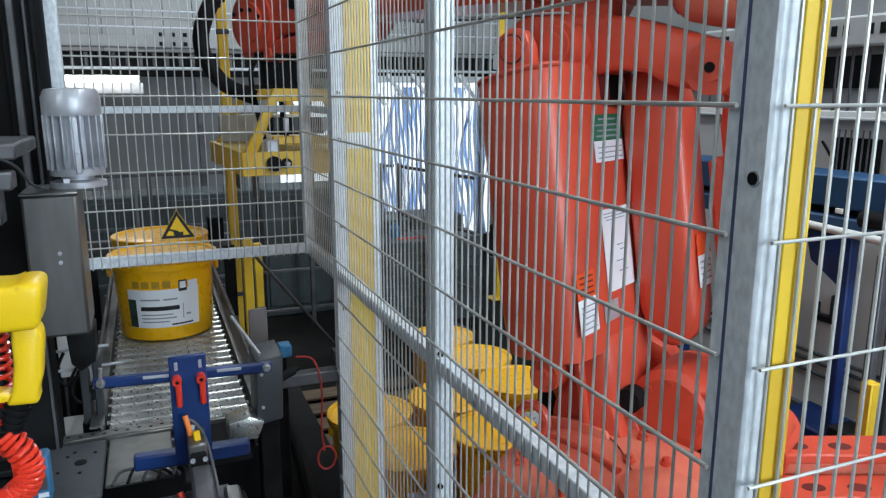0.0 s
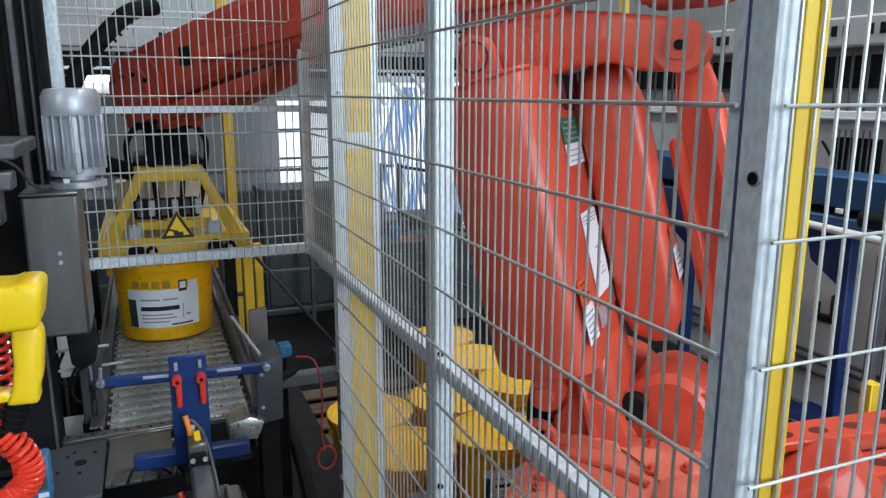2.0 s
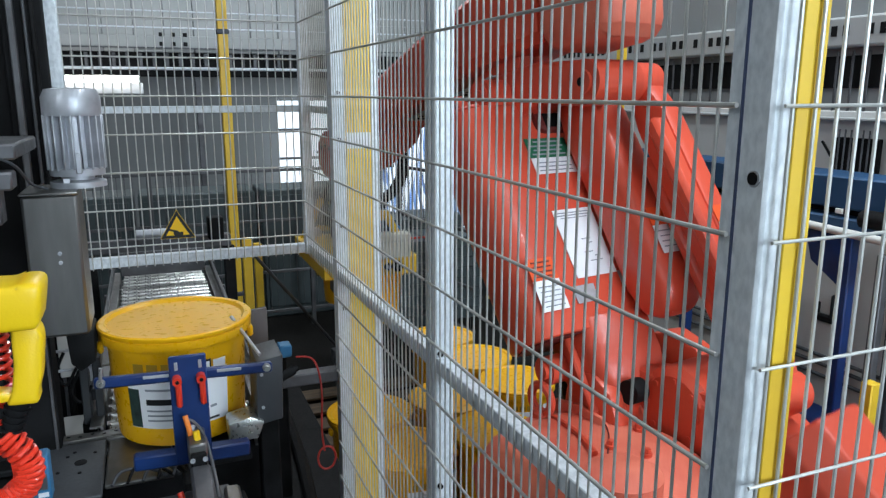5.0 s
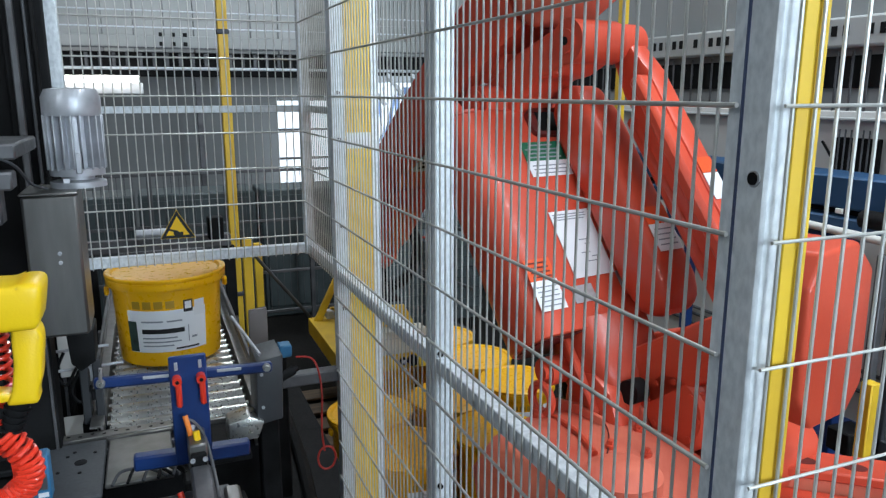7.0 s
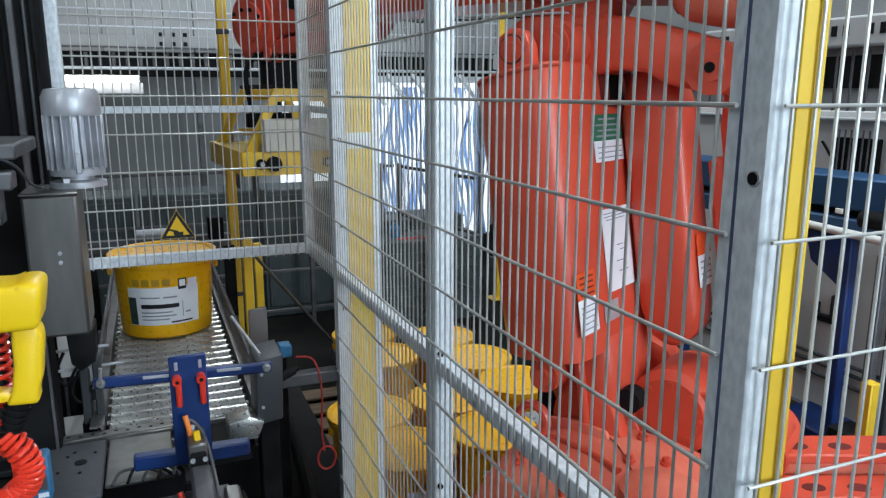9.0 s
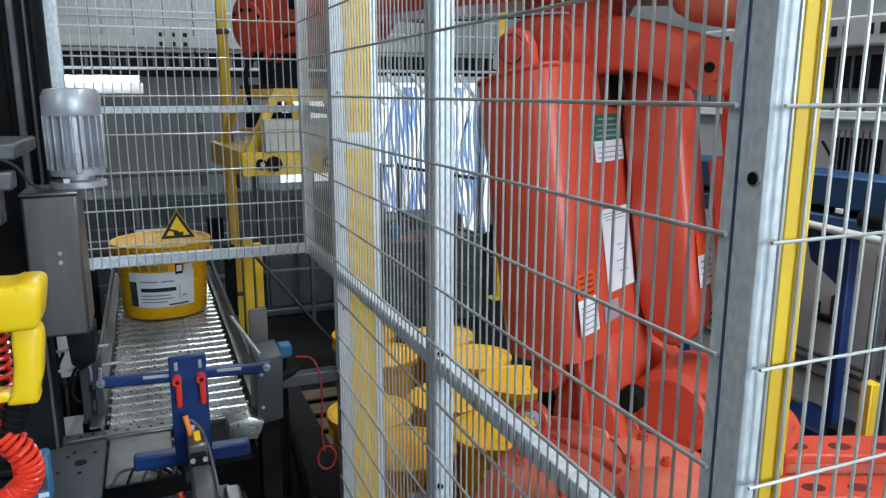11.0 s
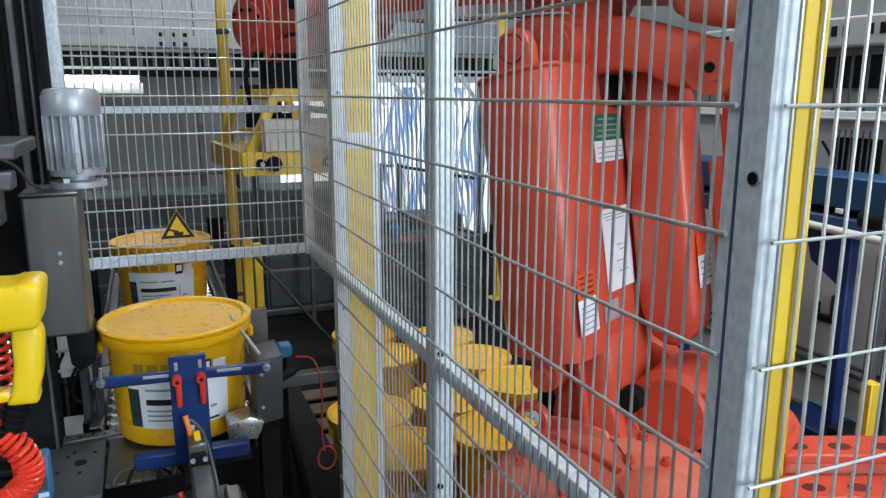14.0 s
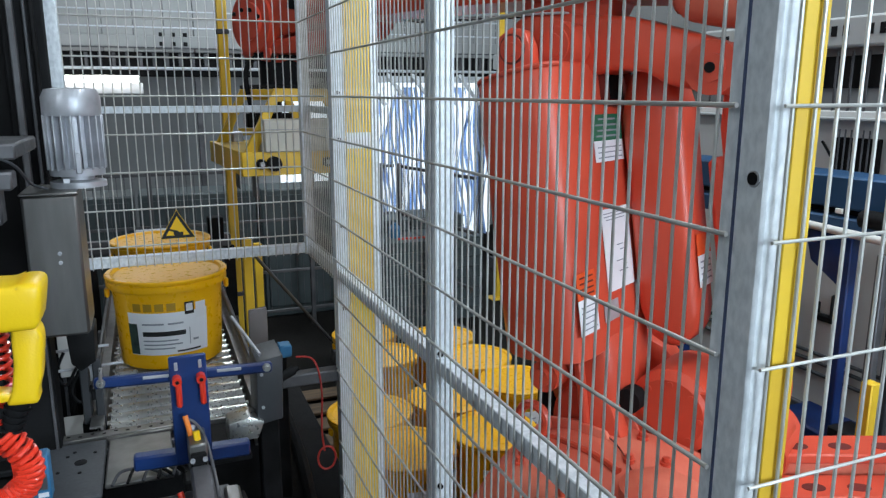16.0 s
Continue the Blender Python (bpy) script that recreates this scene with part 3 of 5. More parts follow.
    part("recess_hole", box(B(), (-0.1085, -0.045, 0.890), (0.002, 0.085, 0.075), 0.0008), BLACK, low, "black patch for the deeper shade in the pocket")
    face = Matrix.Translation((-0.1030, 0.03, 0)) @ Matrix.Rotation(radians(-90), 4, "Z")

    def sticker(nm, mat, z0, z1, w, off, lab, d=0.0):
        return part(nm, box(B(), (off, -0.0015 - d, (z0 + z1) / 2), (w, 0.002, z1 - z0)), mat, low, lab, m=face)
    sticker("green_label", GREEN, 0.740, 0.812, 0.172, 0.005, "green printed label")
    sticker("white_label", WHITE, 0.682, 0.740, 0.172, 0.005, "white printed label")
    for z, w in ((0.750, 0.14), (0.765, 0.12), (0.780, 0.14), (0.796, 0.10)):
        sticker("print_bar", GREYINK, z, z + 0.005, w, 0.0, "", 0.0022)
    for z in (0.692, 0.706, 0.720):
        sticker("print_bar", GREYINK, z, z + 0.003, 0.14, 0.005, "", 0.0022)
    sticker("instruction_label", WHITE, 0.322, 0.552, 0.165, 0.0, "large white instruction label")
    for z, w in ((0.520, 0.11), (0.529, 0.135), (0.538, 0.135)):
        sticker("print_bar", GREYINK, z, z + 0.0025, w, -0.005, "", 0.0022)
    for z, w, o in ((0.37, 0.05, 0.02), (0.385, 0.02, 0.03), (0.40, 0.035, 0.0), (0.43, 0.02, 0.02), (0.445, 0.035, 0.01)):
        sticker("print_bar", GREYINK, z, z + 0.0025, w, o, "", 0.0022)
    sticker("rating_plate", ALU, 0.245, 0.300, 0.085, -0.075, "small metal rating plate")
    sticker("rating_plate", ALU, 0.270, 0.325, 0.040, 0.105, "small metal rating plate")
    sticker("orange_label", ORANGELABEL, 0.335, 0.405, 0.100, -0.205, "orange warning label")
    sticker("white_label", WHITE, 0.240, 0.335, 0.100, -0.205, "white text label")
    for z in (0.345, 0.36, 0.375, 0.39):
        sticker("print_bar", REDDARK, z, z + 0.004, 0.07, -0.205, "", 0.0022)
    for z in (0.253, 0.268, 0.283, 0.298, 0.313):
        sticker("print_bar", GREYINK, z, z + 0.003, 0.075, -0.205, "", 0.0022)
    part("orange_label", box(B(), (-0.292, -0.12, 0.42), (0.002, 0.10, 0.06)), ORANGELABEL, low, "orange warning label")
    part("white_label", box(B(), (-0.292, -0.12, 0.345), (0.002, 0.10, 0.09)), WHITE, low, "white text label")
    for z in (0.32, 0.337, 0.354, 0.371):
        part("print_bar", box(B(), (-0.2940, -0.12, z), (0.001, 0.075, 0.004)), GREYINK, low)
    # upper arm: link casting about the elbow, long tapering beam over it
    bm = prism(B(), [(-0.46, -0.045), (-0.42, -0.06), (-0.33, -0.055), (-0.27, -0.03), (-0.18, -0.035), (-0.1, -0.06), (0.0, -0.06), (0.10, -0.02), (0.16, 0.06), (0.10, 0.10), (-0.20, 0.105), (-0.42, 0.07), (-0.46, 0.04)], -0.09, 0.08, "y", 0.018, seg=3)
    P["upper_arm"] = up = part("upper_arm", bm, ORANGE, robot)
    sec = lambda x, z0, z1, w: [(x, w, z0 + 0.03), (x, w * 0.8, z0), (x, -w * 0.8, z0), (x, -w, z0 + 0.03), (x, -w, z1 - 0.03), (x, -w * 0.8, z1), (x, w * 0.8, z1), (x, w, z1 - 0.03)]
    bm = loft(B(), [sec(-0.30, 0.15, 0.40, 0.12), sec(0.0, 0.135, 0.38, 0.15), sec(0.45, 0.08, 0.31, 0.14), sec(0.9, 0.01, 0.22, 0.12), sec(1.22, -0.07, 0.14, 0.11), sec(1.36, -0.08, 0.10, 0.10), sec(1.42, -0.05, 0.06, 0.08)])
    part("beam", bm, ORANGE, up)
    part("beam_neck", prism(B(), [(-0.12, 0.08), (0.12, 0.06), (0.16, 0.18), (-0.16, 0.18)], -0.08, 0.07, "y", 0.015), ORANGE, up)
    part("beam_underside", prism(B(), [(0.75, 0.03), (1.1, -0.05), (1.38, -0.12), (1.30, -0.14), (1.05, -0.11), (0.8, -0.03)], -0.09, 0.09, "y", 0.012), ORANGE, up)
    part("wrist_housing", rod(rod(B(), (1.31, -0.125, -0.02), (1.31, 0.125, -0.02), 0.115, n=32), (1.31, -0.14, -0.02), (1.31, 0.14, -0.02), 0.07, n=28), ORANGE, up)
    part("wrist_flange", box(B(), (1.31, 0.0, -0.13), (0.19, 0.19, 0.06), 0.012, m=None), ORANGE, up)
    for sx in (1.24, 1.29, 1.34, 1.385):
        part("wrist_bolt", rod(B(), (sx, 0.141, 0.03 - abs(sx - 1.31) * 0.4), (sx, 0.147, 0.03 - abs(sx - 1.31) * 0.4), 0.008, n=8), DARKSTEEL, up)
    part("vent_plate", box(B(), (1.08, 0.122, 0.07), (0.05, 0.006, 0.06), 0.003), DARKSTEEL, up)
    part("beam_rib", box(B(), (0.75, 0.136, 0.19), (0.5, 0.012, 0.05), 0.004, m=pose(0, 0, 0.02, 0, 8, 0)), ORANGE, up)
    # paler dusty orange, partly to paint the light on this housing
    part("drive_housing", prism(B(), [(-0.60, 0.14), (-0.56, 0.10), (-0.34, 0.10), (-0.30, 0.16), (-0.30, 0.42), (-0.48, 0.44), (-0.60, 0.32)], -0.13, 0.13, "y", 0.05, seg=4), ORANGE_DUSTY, up)
    part("rear_pivot", rod(rod(B(), (-LR, -0.10, 0), (-LR, 0.085, 0), 0.066, n=32), (-LR, 0.085, 0), (-LR, 0.095, 0), 0.035, n=28), ORANGE, up)
    part("pivot_bolt", rod(B(), (-LR, 0.09, 0), (-LR, 0.1, 0), 0.013, n=12), DARKSTEEL, up)
    part("cable_tray", box(B(), (0.27, 0.05, 0.098), (0.60, 0.09, 0.006), 0.002, m=pose(0, 0, 0, 0, 6, 0)), ALU, up, "pale slotted cable tray")
    for k in range(15):
        part("slot", box(B(), (0.0 + 0.038 * k, 0.05, 0.0945), (0.018, 0.05, 0.002), m=pose(0, 0, 0, 0, 6, 0)), BLACK, up)
    # rear crank, parallel to the upper arm, and the counterweight behind it
    bm = prism(B(), [(0.09, -0.06), (0.09, 0.06), (-LR, 0.045), (-LR - 0.05, 0.0), (-LR, -0.045)], -0.10, -0.04, "y", 0.012)
    P["rear_crank"] = part("rear_crank", bm, ORANGE, robot)
    bm = prism(B(), [(0.08, -0.08), (0.09, 0.04), (-0.02, 0.07), (-0.10, 0.02), (-0.42, -0.28), (-0.40, -0.38), (-0.34, -0.40)], -0.06, 0.02, "y", 0.02)
    P["counterweight"] = cw = part("counterweight", bm, ORANGE, robot)
    tip = Matrix.Translation((-0.444, -0.01, -0.419)) @ Matrix.Rotation(radians(-75), 4, "Y")
    outer = [(0.12, -0.14), (0.12, 0.12), (0.075, 0.20), (-0.07, 0.215), (-0.15, 0.14), (-0.15, -0.15), (-0.09, -0.22), (0.06, -0.225)]
    part("weight_block", prism(B(), outer, -0.11, 0.11, "x", 0.012, m=tip, seg=3), ORANGE, cw)
    # tie rod at the rear
    bm = prism(B(), [(-0.035, 0.0), (0.035, 0.0), (0.062, 0.12), (0.062, 0.86), (0.035, L1), (-0.035, L1), (-0.062, 0.86), (-0.062, 0.12)], -0.20, -0.12, "y", 0.014)
    box(bm, (-0.035, -0.095, 0.49), (0.05, 0.06, 0.72), 0.014)
    box(bm, (0.078, -0.155, 0.46), (0.045, 0.085, 0.64), 0.014)
    rod(rod(bm, (0, -0.20, 0), (0, -0.09, 0), 0.06, n=28), (0, -0.20, L1), (0, -0.09, L1), 0.06, n=28)
    P["tie_rod"] = tr = part("tie_rod", bm, ORANGE, robot)
    part("orange_label", box(B(), (-0.0630, -0.16, 0.52), (0.002, 0.065, 0.05)), ORANGELABEL, tr, "orange warning label")
    part("white_label", box(B(), (-0.0630, -0.16, 0.45), (0.002, 0.065, 0.085)), WHITE, tr, "white text label")
    # gripper
    bm = rod(rod(B(), (0, 0, -0.05), (0, 0, -0.16), 0.10, n=28), (0, 0, -0.16), (0, 0, -0.26), 0.075, n=24)
    P["gripper"] = part("gripper", bm, BLACK, robot)
    g = P["gripper"]
    ZT, ZP = -0.28, -0.50
    part("top_plate", box(B(), (0, 0, ZT + 0.02), (0.22, 0.5, 0.015), 0.003), DARKSTEEL, g)
    for y in (-0.30, 0.30):
        w = 0.034
        out = [(-0.215, ZP), (-0.098, ZT + 0.012), (0.098, ZT + 0.012), (0.215, ZP), (0.215 - 0.045, ZP), (0.085, ZT - w), (-0.085, ZT - w), (-0.215 + 0.045, ZP)]
        part("end_frame", prism(B(), out, y - 0.012, y + 0.012, "y", 0.003), YELLOW, g)
    for x in (-0.225, 0.225):
        part("side_plate", box(B(), (x, 0, ZP - 0.03), (0.012, 0.70, 0.085), 0.002), YELLOW, g)
    for y in (-0.345, 0.345):
        part("end_plate", box(B(), (0, y, ZP - 0.03), (0.46, 0.012, 0.085), 0.002), YELLOW, g)
    part("cross_plate", box(B(), (0, 0, ZP + 0.005), (0.46, 0.70, 0.01), 0.002), YELLOW, g)
    for y in (-0.33, 0.33):
        part("cross_bar", box(B(), (0, y, ZP + 0.05), (0.23, 0.02, 0.03), 0.003), YELLOW, g)
    for y in (-0.17, 0.17):
        for x in (-0.12, 0.12):
            part("clamp_cylinder", box(B(), (x, y * 1.9, ZP + 0.03), (0.045, 0.05, 0.05), 0.006), ALU, g)
            part("clamp_motor", rod(rod(B(), (x, y * 2.03 - 0.03, ZP - 0.03), (x, y * 2.03 + 0.03, ZP - 0.03), 0.026, n=20), (x + 0.045, y * 2.03 - 0.02, ZP - 0.03), (x + 0.045, y * 2.03 + 0.02, ZP - 0.03), 0.018, n=16), BLACK, g)
            part("clamp_pin", rod(B(), (x + 0.045, y * 2.09 - 0.03, ZP - 0.03), (x + 0.045, y * 2.09 + 0.03, ZP - 0.03), 0.008, n=12), ALU, g)
            part("clamp_jaw", box(B(), (x * 1.25, y, ZP - 0.115), (0.012, 0.07, 0.12), 0.003), GREYSTEEL, g)
    part("valve_box", box(B(), (-0.02, 0.322, -0.432), (0.34, 0.085, 0.115), 0.004), CREAM, g, "cream valve box")
    part("box_seam", box(B(), (-0.02, 0.3655, -0.41), (0.335, 0.001, 0.002)), GREYINK, g)
    part("hose_loom", sweep(B(), curve([(0.0, 0.06, 0.26), (-0.10, 0.0, 0.22), (-0.24, -0.04, 0.06), (-0.30, -0.06, -0.10), (-0.24, -0.08, -0.24), (-0.12, -0.1, -0.30)]), 0.03, 12), BLACK, g, "thick black hose loom")
    bm = B()
    for k in range(9):
        a = 0.35 + 0.05 * k
        rod(bm, (-0.10 - 0.018 * k, -0.005 * k, 0.22 - 0.021 * k), (-0.105 - 0.018 * k, -0.005 * k, 0.214 - 0.021 * k), 0.034, n=14)
    part("loom_ring", bm, DARKSTEEL, g)
    part("sensor_block", box(B(), (-0.02, -0.30, -0.40), (0.20, 0.06, 0.06), 0.006), DARKSTEEL, g)
    for k in range(6):
        part("valve", box(B(), (-0.1 + 0.035 * k, -0.33, -0.395), (0.02, 0.02, 0.05), 0.003), ALU if k % 2 else GREYPAINT, g)
    for k, (x, y) in enumerate(((-0.12, -0.1), (0.13, 0.05), (-0.05, -0.22), (0.06, 0.2))):
        part("air_hose", sweep(B(), curve([(x * 0.5, y * 0.4, -0.12), (x * 1.05, y * 0.8, -0.2), (x * 1.0, y, -0.32), (x * 0.8, y * 1.1, -0.46)]), 0.010), BLACK, g)
    return P


RP = robot_parts()
for nm, ob in RP.items():
    ob.matrix_basis = T0[nm]
# ---- pallet with stacked buckets ----
def pallet(x, y):
    t = thing("pallet", "low wooden pallet under paint buckets", "pallet", (x, y, 0))
    for k in range(8):
        part("deck_board", box(B(), (0, -0.63 + 0.18 * k, 0.0225), (1.1, 0.12, 0.015), 0.003), WOOD, t)
    for sx in (-0.5, 0, 0.5):
        part("skid", box(B(), (sx, 0, 0.0075), (0.1, 1.4, 0.015), 0.003), WOOD, t)
    return t


pallet(1.05, 2.98)
for x, y in ((0.81, 2.36), (1.17, 2.38), (0.77, 2.72), (1.13, 2.74), (1.49, 2.80), (1.44, 3.14), (1.40, 3.50)):
    b = copy_thing(pail, pose(x, y, 0.0305, rz=random.uniform(-30, 30)))
    tagged(b, "closed yellow paint bucket standing on the pallet", group="buckets on the pallet")

# ---- infeed machinery beside the rollers ----
t = thing("steel_enclosure", "tall brushed stainless steel enclosure beside the conveyor", "machine housing", (-0.192, 1.80, 0))
part("housing", box(B(), (-0.005, 0, 1.215), (0.106, 0.16, 0.31), 0.006), STEEL, t)
part("lid", box(B(), (-0.005, 0, 1.372), (0.111, 0.166, 0.006), 0.002), STEEL, t)
part("column", box(B(), (-0.085, 0.03, 0.53), (0.085, 0.09, 1.06), 0.004), DARKSTEEL, t)
part("column_flange", box(B(), (-0.05, -0.018, 0.53), (0.006, 0.006, 1.04), 0.001), GREYSTEEL, t)
part("chute", prism(B(), [(-0.005, 1.06), (0.052, 1.06), (0.050, 0.985), (0.018, 0.965), (0.0, 0.985)], -0.05, 0.05, "y", 0.003), DARKSTEEL, t)
for z in (1.225, 1.245):
    part("screw", rod(B(), (0.005, -0.08, z), (0.005, -0.085, z), 0.004, n=10), ALU, t)

t = thing("electric_motor", "grey finned electric motor on the conveyor drive", "motor", (-0.145, 1.83, 1.375))
part("flange", turned(B(), [(0.058, 0.0), (0.058, 0.012), (0.034, 0.016), (0.034, 0.03)], 32), ALU, t)
part("body", turned(B(), [(0.056, 0.026), (0.057, 0.042), (0.043, 0.044), (0.043, 0.158), (0.04, 0.16)], 32), ALU, t)
fin = None
for k in range(20):
    m = Matrix.Rotation(2 * math.pi * k / 20, 4, "Z")
    if fin is None:
        fin = part("cooling_fin", box(B(), (0.050, 0, 0.098), (0.022, 0.0034, 0.118), 0.0008), ALU, t, m=m)
    else:
        o = new("cooling_fin", fin.data)
        o.parent, o.matrix_basis = t, m
part("fan_cover", turned(B(), [(0.058, 0.155), (0.060, 0.16), (0.060, 0.195), (0.052, 0.212), (0.03, 0.215), (0.008, 0.214)], 32), ALU, t)
part("terminal_bracket", box(B(), (0.008, -0.058, 0.055), (0.012, 0.014, 0.045), 0.002), ALU, t)
part("type_plate", box(B(), (-0.02, -0.045, 0.022), (0.012, 0.002, 0.02), m=pose(0, 0, 0, 12, 0, 0)), WHITE, t, "small white type plate")

# upright lift frame at the side, with a grey beam before it
t = thing("lift_frame", "black upright lift frame with grey guide strip", "machine frame", (0, 0, 0))
part("column", box(B(), (-0.27, 2.25, 1.3), (0.10, 0.05, 2.6), 0.004), BLACK, t)
part("guide_strip", box(B(), (-0.292, 2.20, 1.3), (0.016, 0.03, 2.6), 0.003), GREYSTEEL, t)
part("guide_rod", rod(B(), (-0.245, 2.21, 0), (-0.245, 2.21, 2.6), 0.006), DARKSTEEL, t)
part("guide_rod", rod(B(), (-0.262, 2.205, 0), (-0.262, 2.205, 2.6), 0.004), GREYPAINT, t)
part("panel", box(B(), (-0.45, 2.30, 1.3), (0.28, 0.02, 2.6), 0.004), BLACK, t)
t = thing("side_beam", "grey steel machine beams beside the enclosure", "machine frame", (0, 0, 0))
part("beam", box(B(), (-0.30, 1.75, 1.470), (0.14, 0.30, 0.03), 0.004), GREYSTEEL, t)
part("beam", box(B(), (-0.31, 1.62, 1.415), (0.14, 0.06, 0.035), 0.004), GREYSTEEL, t)
part("bracket", box(B(), (-0.33, 1.66, 1.36), (0.12, 0.05, 0.07), 0.004), GREYSTEEL, t)
part("leg", box(B(), (-0.355, 1.78, 0.73), (0.05, 0.05, 1.46), 0.004), DARKSTEEL, t)
part("cable", sweep(B(), curve([(-0.26, 1.6, 1.46), (-0.235, 1.62, 1.44), (-0.22, 1.68, 1.40), (-0.2, 1.75, 1.38)]), 0.003), GREYPAINT, t)

# cross table, pusher, clutter of the infeed
t = thing("cross_conveyor", "dark steel feeding conveyor in front of the rollers", "conveyor", (0, 1.72, 0))
part("bed", box(B(), (-1.05, 0.03, ZC - 0.030), (2.45, 0.24, 0.016), 0.002), DARKSTEEL, t)
part("belt", box(B(), (-1.29, 0.10, ZC - 0.0085), (2.0, 0.24, 0.015), 0.003), BLACK, t, "black rubber belt")
part("front_beam", box(B(), (-0.1, 0.03, ZC - 0.035), (0.26, 0.012, 0.05), 0.002), GREYSTEEL, t)
part("cover_plate", box(B(), (-0.200, -0.055, ZC - 0.012), (0.122, 0.27, 0.010), 0.003), GREYPAINT, t, "dark plate with a round hole")
part("plate_hole", rod(B(), (-0.189, -0.026, ZC - 0.0075), (-0.189, -0.026, ZC - 0.0055), 0.013, n=20), BLACK, t)
for x, y in ((-0.218, 0.012), (-0.205, 0.03), (-0.162, 0.015), (-0.188, -0.075), (-0.232, -0.06)):
    part("plate_hole", rod(B(), (x, y, ZC - 0.0075), (x, y, ZC - 0.0055), 0.004, n=12), BLACK, t)
part("table_plate", box(B(), (-0.066, -0.045, ZC - 0.010), (0.138, 0.225, 0.010), 0.003), STEEL, t, "scuffed bright steel table plate")
part("plate_edge", box(B(), (-0.066, 0.070, ZC - 0.006), (0.145, 0.008, 0.014), 0.002), STEEL, t)
part("slide_shoe", box(B(), (0.045, -0.16, ZC - 0.018), (0.05, 0.10, 0.03), 0.005), DARKSTEEL, t)
for k in range(5):
    part("cable", sweep(B(), curve([(-0.12 + 0.03 * k, -0.17, ZC - 0.002), (-0.10 + 0.028 * k, -0.14 + 0.01 * (k % 2), ZC + 0.012), (-0.05 + 0.02 * k, -0.13, ZC + 0.004), (-0.01 + 0.012 * k, -0.165, ZC - 0.004)]), 0.0035), BLACK if k % 2 else GREYPAINT, t)
part("table_apron", box(B(), (-0.025, -0.235, ZC - 0.05), (0.17, 0.012, 0.07), 0.003), GREYSTEEL, t)
for x in (-2.0, -1.2, -0.32):
    part("leg", box(B(), (x, 0.03, (ZC - 0.03) / 2), (0.05, 0.05, ZC - 0.03), 0.004), DARKSTEEL, t)
# added dark sheet standing in for the shade below the rollers
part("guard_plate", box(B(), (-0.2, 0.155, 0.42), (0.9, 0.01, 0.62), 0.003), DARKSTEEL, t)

t = thing("perforated_strip", "grey perforated steel strip along the roller end", "strip", (-0.12, 1.825, 0))
part("strip", box(B(), (0, 0, ZC - 0.008), (0.30, 0.035, 0.012), 0.002), STEEL, t)
for k in range(11):
    part("notch", box(B(), (-0.13 + 0.026 * k, -0.004 + 0.006 * (k % 2), ZC - 0.0015), (0.008, 0.005, 0.001), m=None), BLACK, t)
part("hanger", box(B(), (-0.1, 0.01, (ZC - 0.01) / 2), (0.03, 0.02, ZC - 0.01), 0.002), DARKSTEEL, t)
t = thing("pale_cover", "pale grey cover plate beside the rollers", "cover plate", (-0.235, 2.02, 0))
part("plate", box(B(), (0, 0, 0.69), (0.075, 0.28, 0.012), 0.003), WALLPALE, t)
part("vent", box(B(), (0, 0.12, 0.90), (0.055, 0.02, 0.16), 0.003), WALLPALE, t)
part("strip", box(B(), (-0.035, -0.06, 0.80), (0.008, 0.012, 0.24), 0.002), YELLOW, t, "yellow edge strip")
part("stand", box(B(), (0, 0, 0.342), (0.05, 0.2, 0.684), 0.003), DARKSTEEL, t)
t = thing("control_housing", "grey angled steel housing at the conveyor end", "machine housing", (0.235, 1.62, 0))
part("cover", prism(B(), [(-0.045, 0.826), (0.014, 0.835), (0.020, 0.992), (-0.040, 0.982)], 0.0, 0.12, "y", 0.004), GREYPAINT, t)
part("back_cover", prism(B(), [(-0.026, 0.88), (0.024, 0.88), (0.024, 1.035), (-0.022, 1.03)], 0.25, 0.265, "y", 0.003), BROWNGREY, t, "brownish grey guard plate")
part("bracket", box(B(), (0.040, 0.10, 0.968), (0.030, 0.04, 0.030), 0.003), CYAN, t, "blue sensor block")
part("sensor", rod(rod(B(), (0.018, 0.03, 0.925), (0.050, 0.04, 0.935), 0.011, n=16), (0.050, 0.04, 0.935), (0.060, 0.043, 0.938), 0.007, n=12), DARKSTEEL, t)
part("plate_foot", box(B(), (0.0, 0.258, 0.44), (0.03, 0.012, 0.88), 0.002), DARKSTEEL, t)
part("column", box(B(), (-0.012, 0.07, 0.415), (0.045, 0.06, 0.83), 0.004), DARKSTEEL, t)
for z in (0.87, 0.95):
    part("screw", rod(B(), (-0.03, -0.002, z), (-0.03, 0.004, z), 0.004, n=10), ALU, t)
part("shoe", prism(B(), [(-0.11, 0.80), (-0.045, 0.80), (-0.03, 0.84), (-0.06, 0.856), (-0.11, 0.845)], -0.01, 0.06, "y", 0.004), ROLLER, t, "bright cast bracket")
part("lever", rod(B(), (-0.032, -0.005, 1.0), (-0.075, 0.15, 1.05), 0.004), ALU, t)
part("red_cable", sweep(B(), curve([(0.06, 0.06, 0.96), (0.10, 0.05, 0.95), (0.115, 0.04, 0.88), (0.11, 0.03, 0.78), (0.115, 0.03, 0.72)]), 0.0024), CABLERED, t, "red cable")
ring_pts = [(0.12 + 0.022 * math.cos(a), 0.03, 0.70 + 0.03 * math.sin(a)) for a in [2 * math.pi * k / 24 for k in range(25)]]
part("cable_loop", sweep(B(), ring_pts, 0.0026), CABLERED, t)
# black covers added for the deep shade under the conveyor end
t = thing("pit_cover", "black covers added for the shade under the conveyor end", "cover", (0, 0, 0))
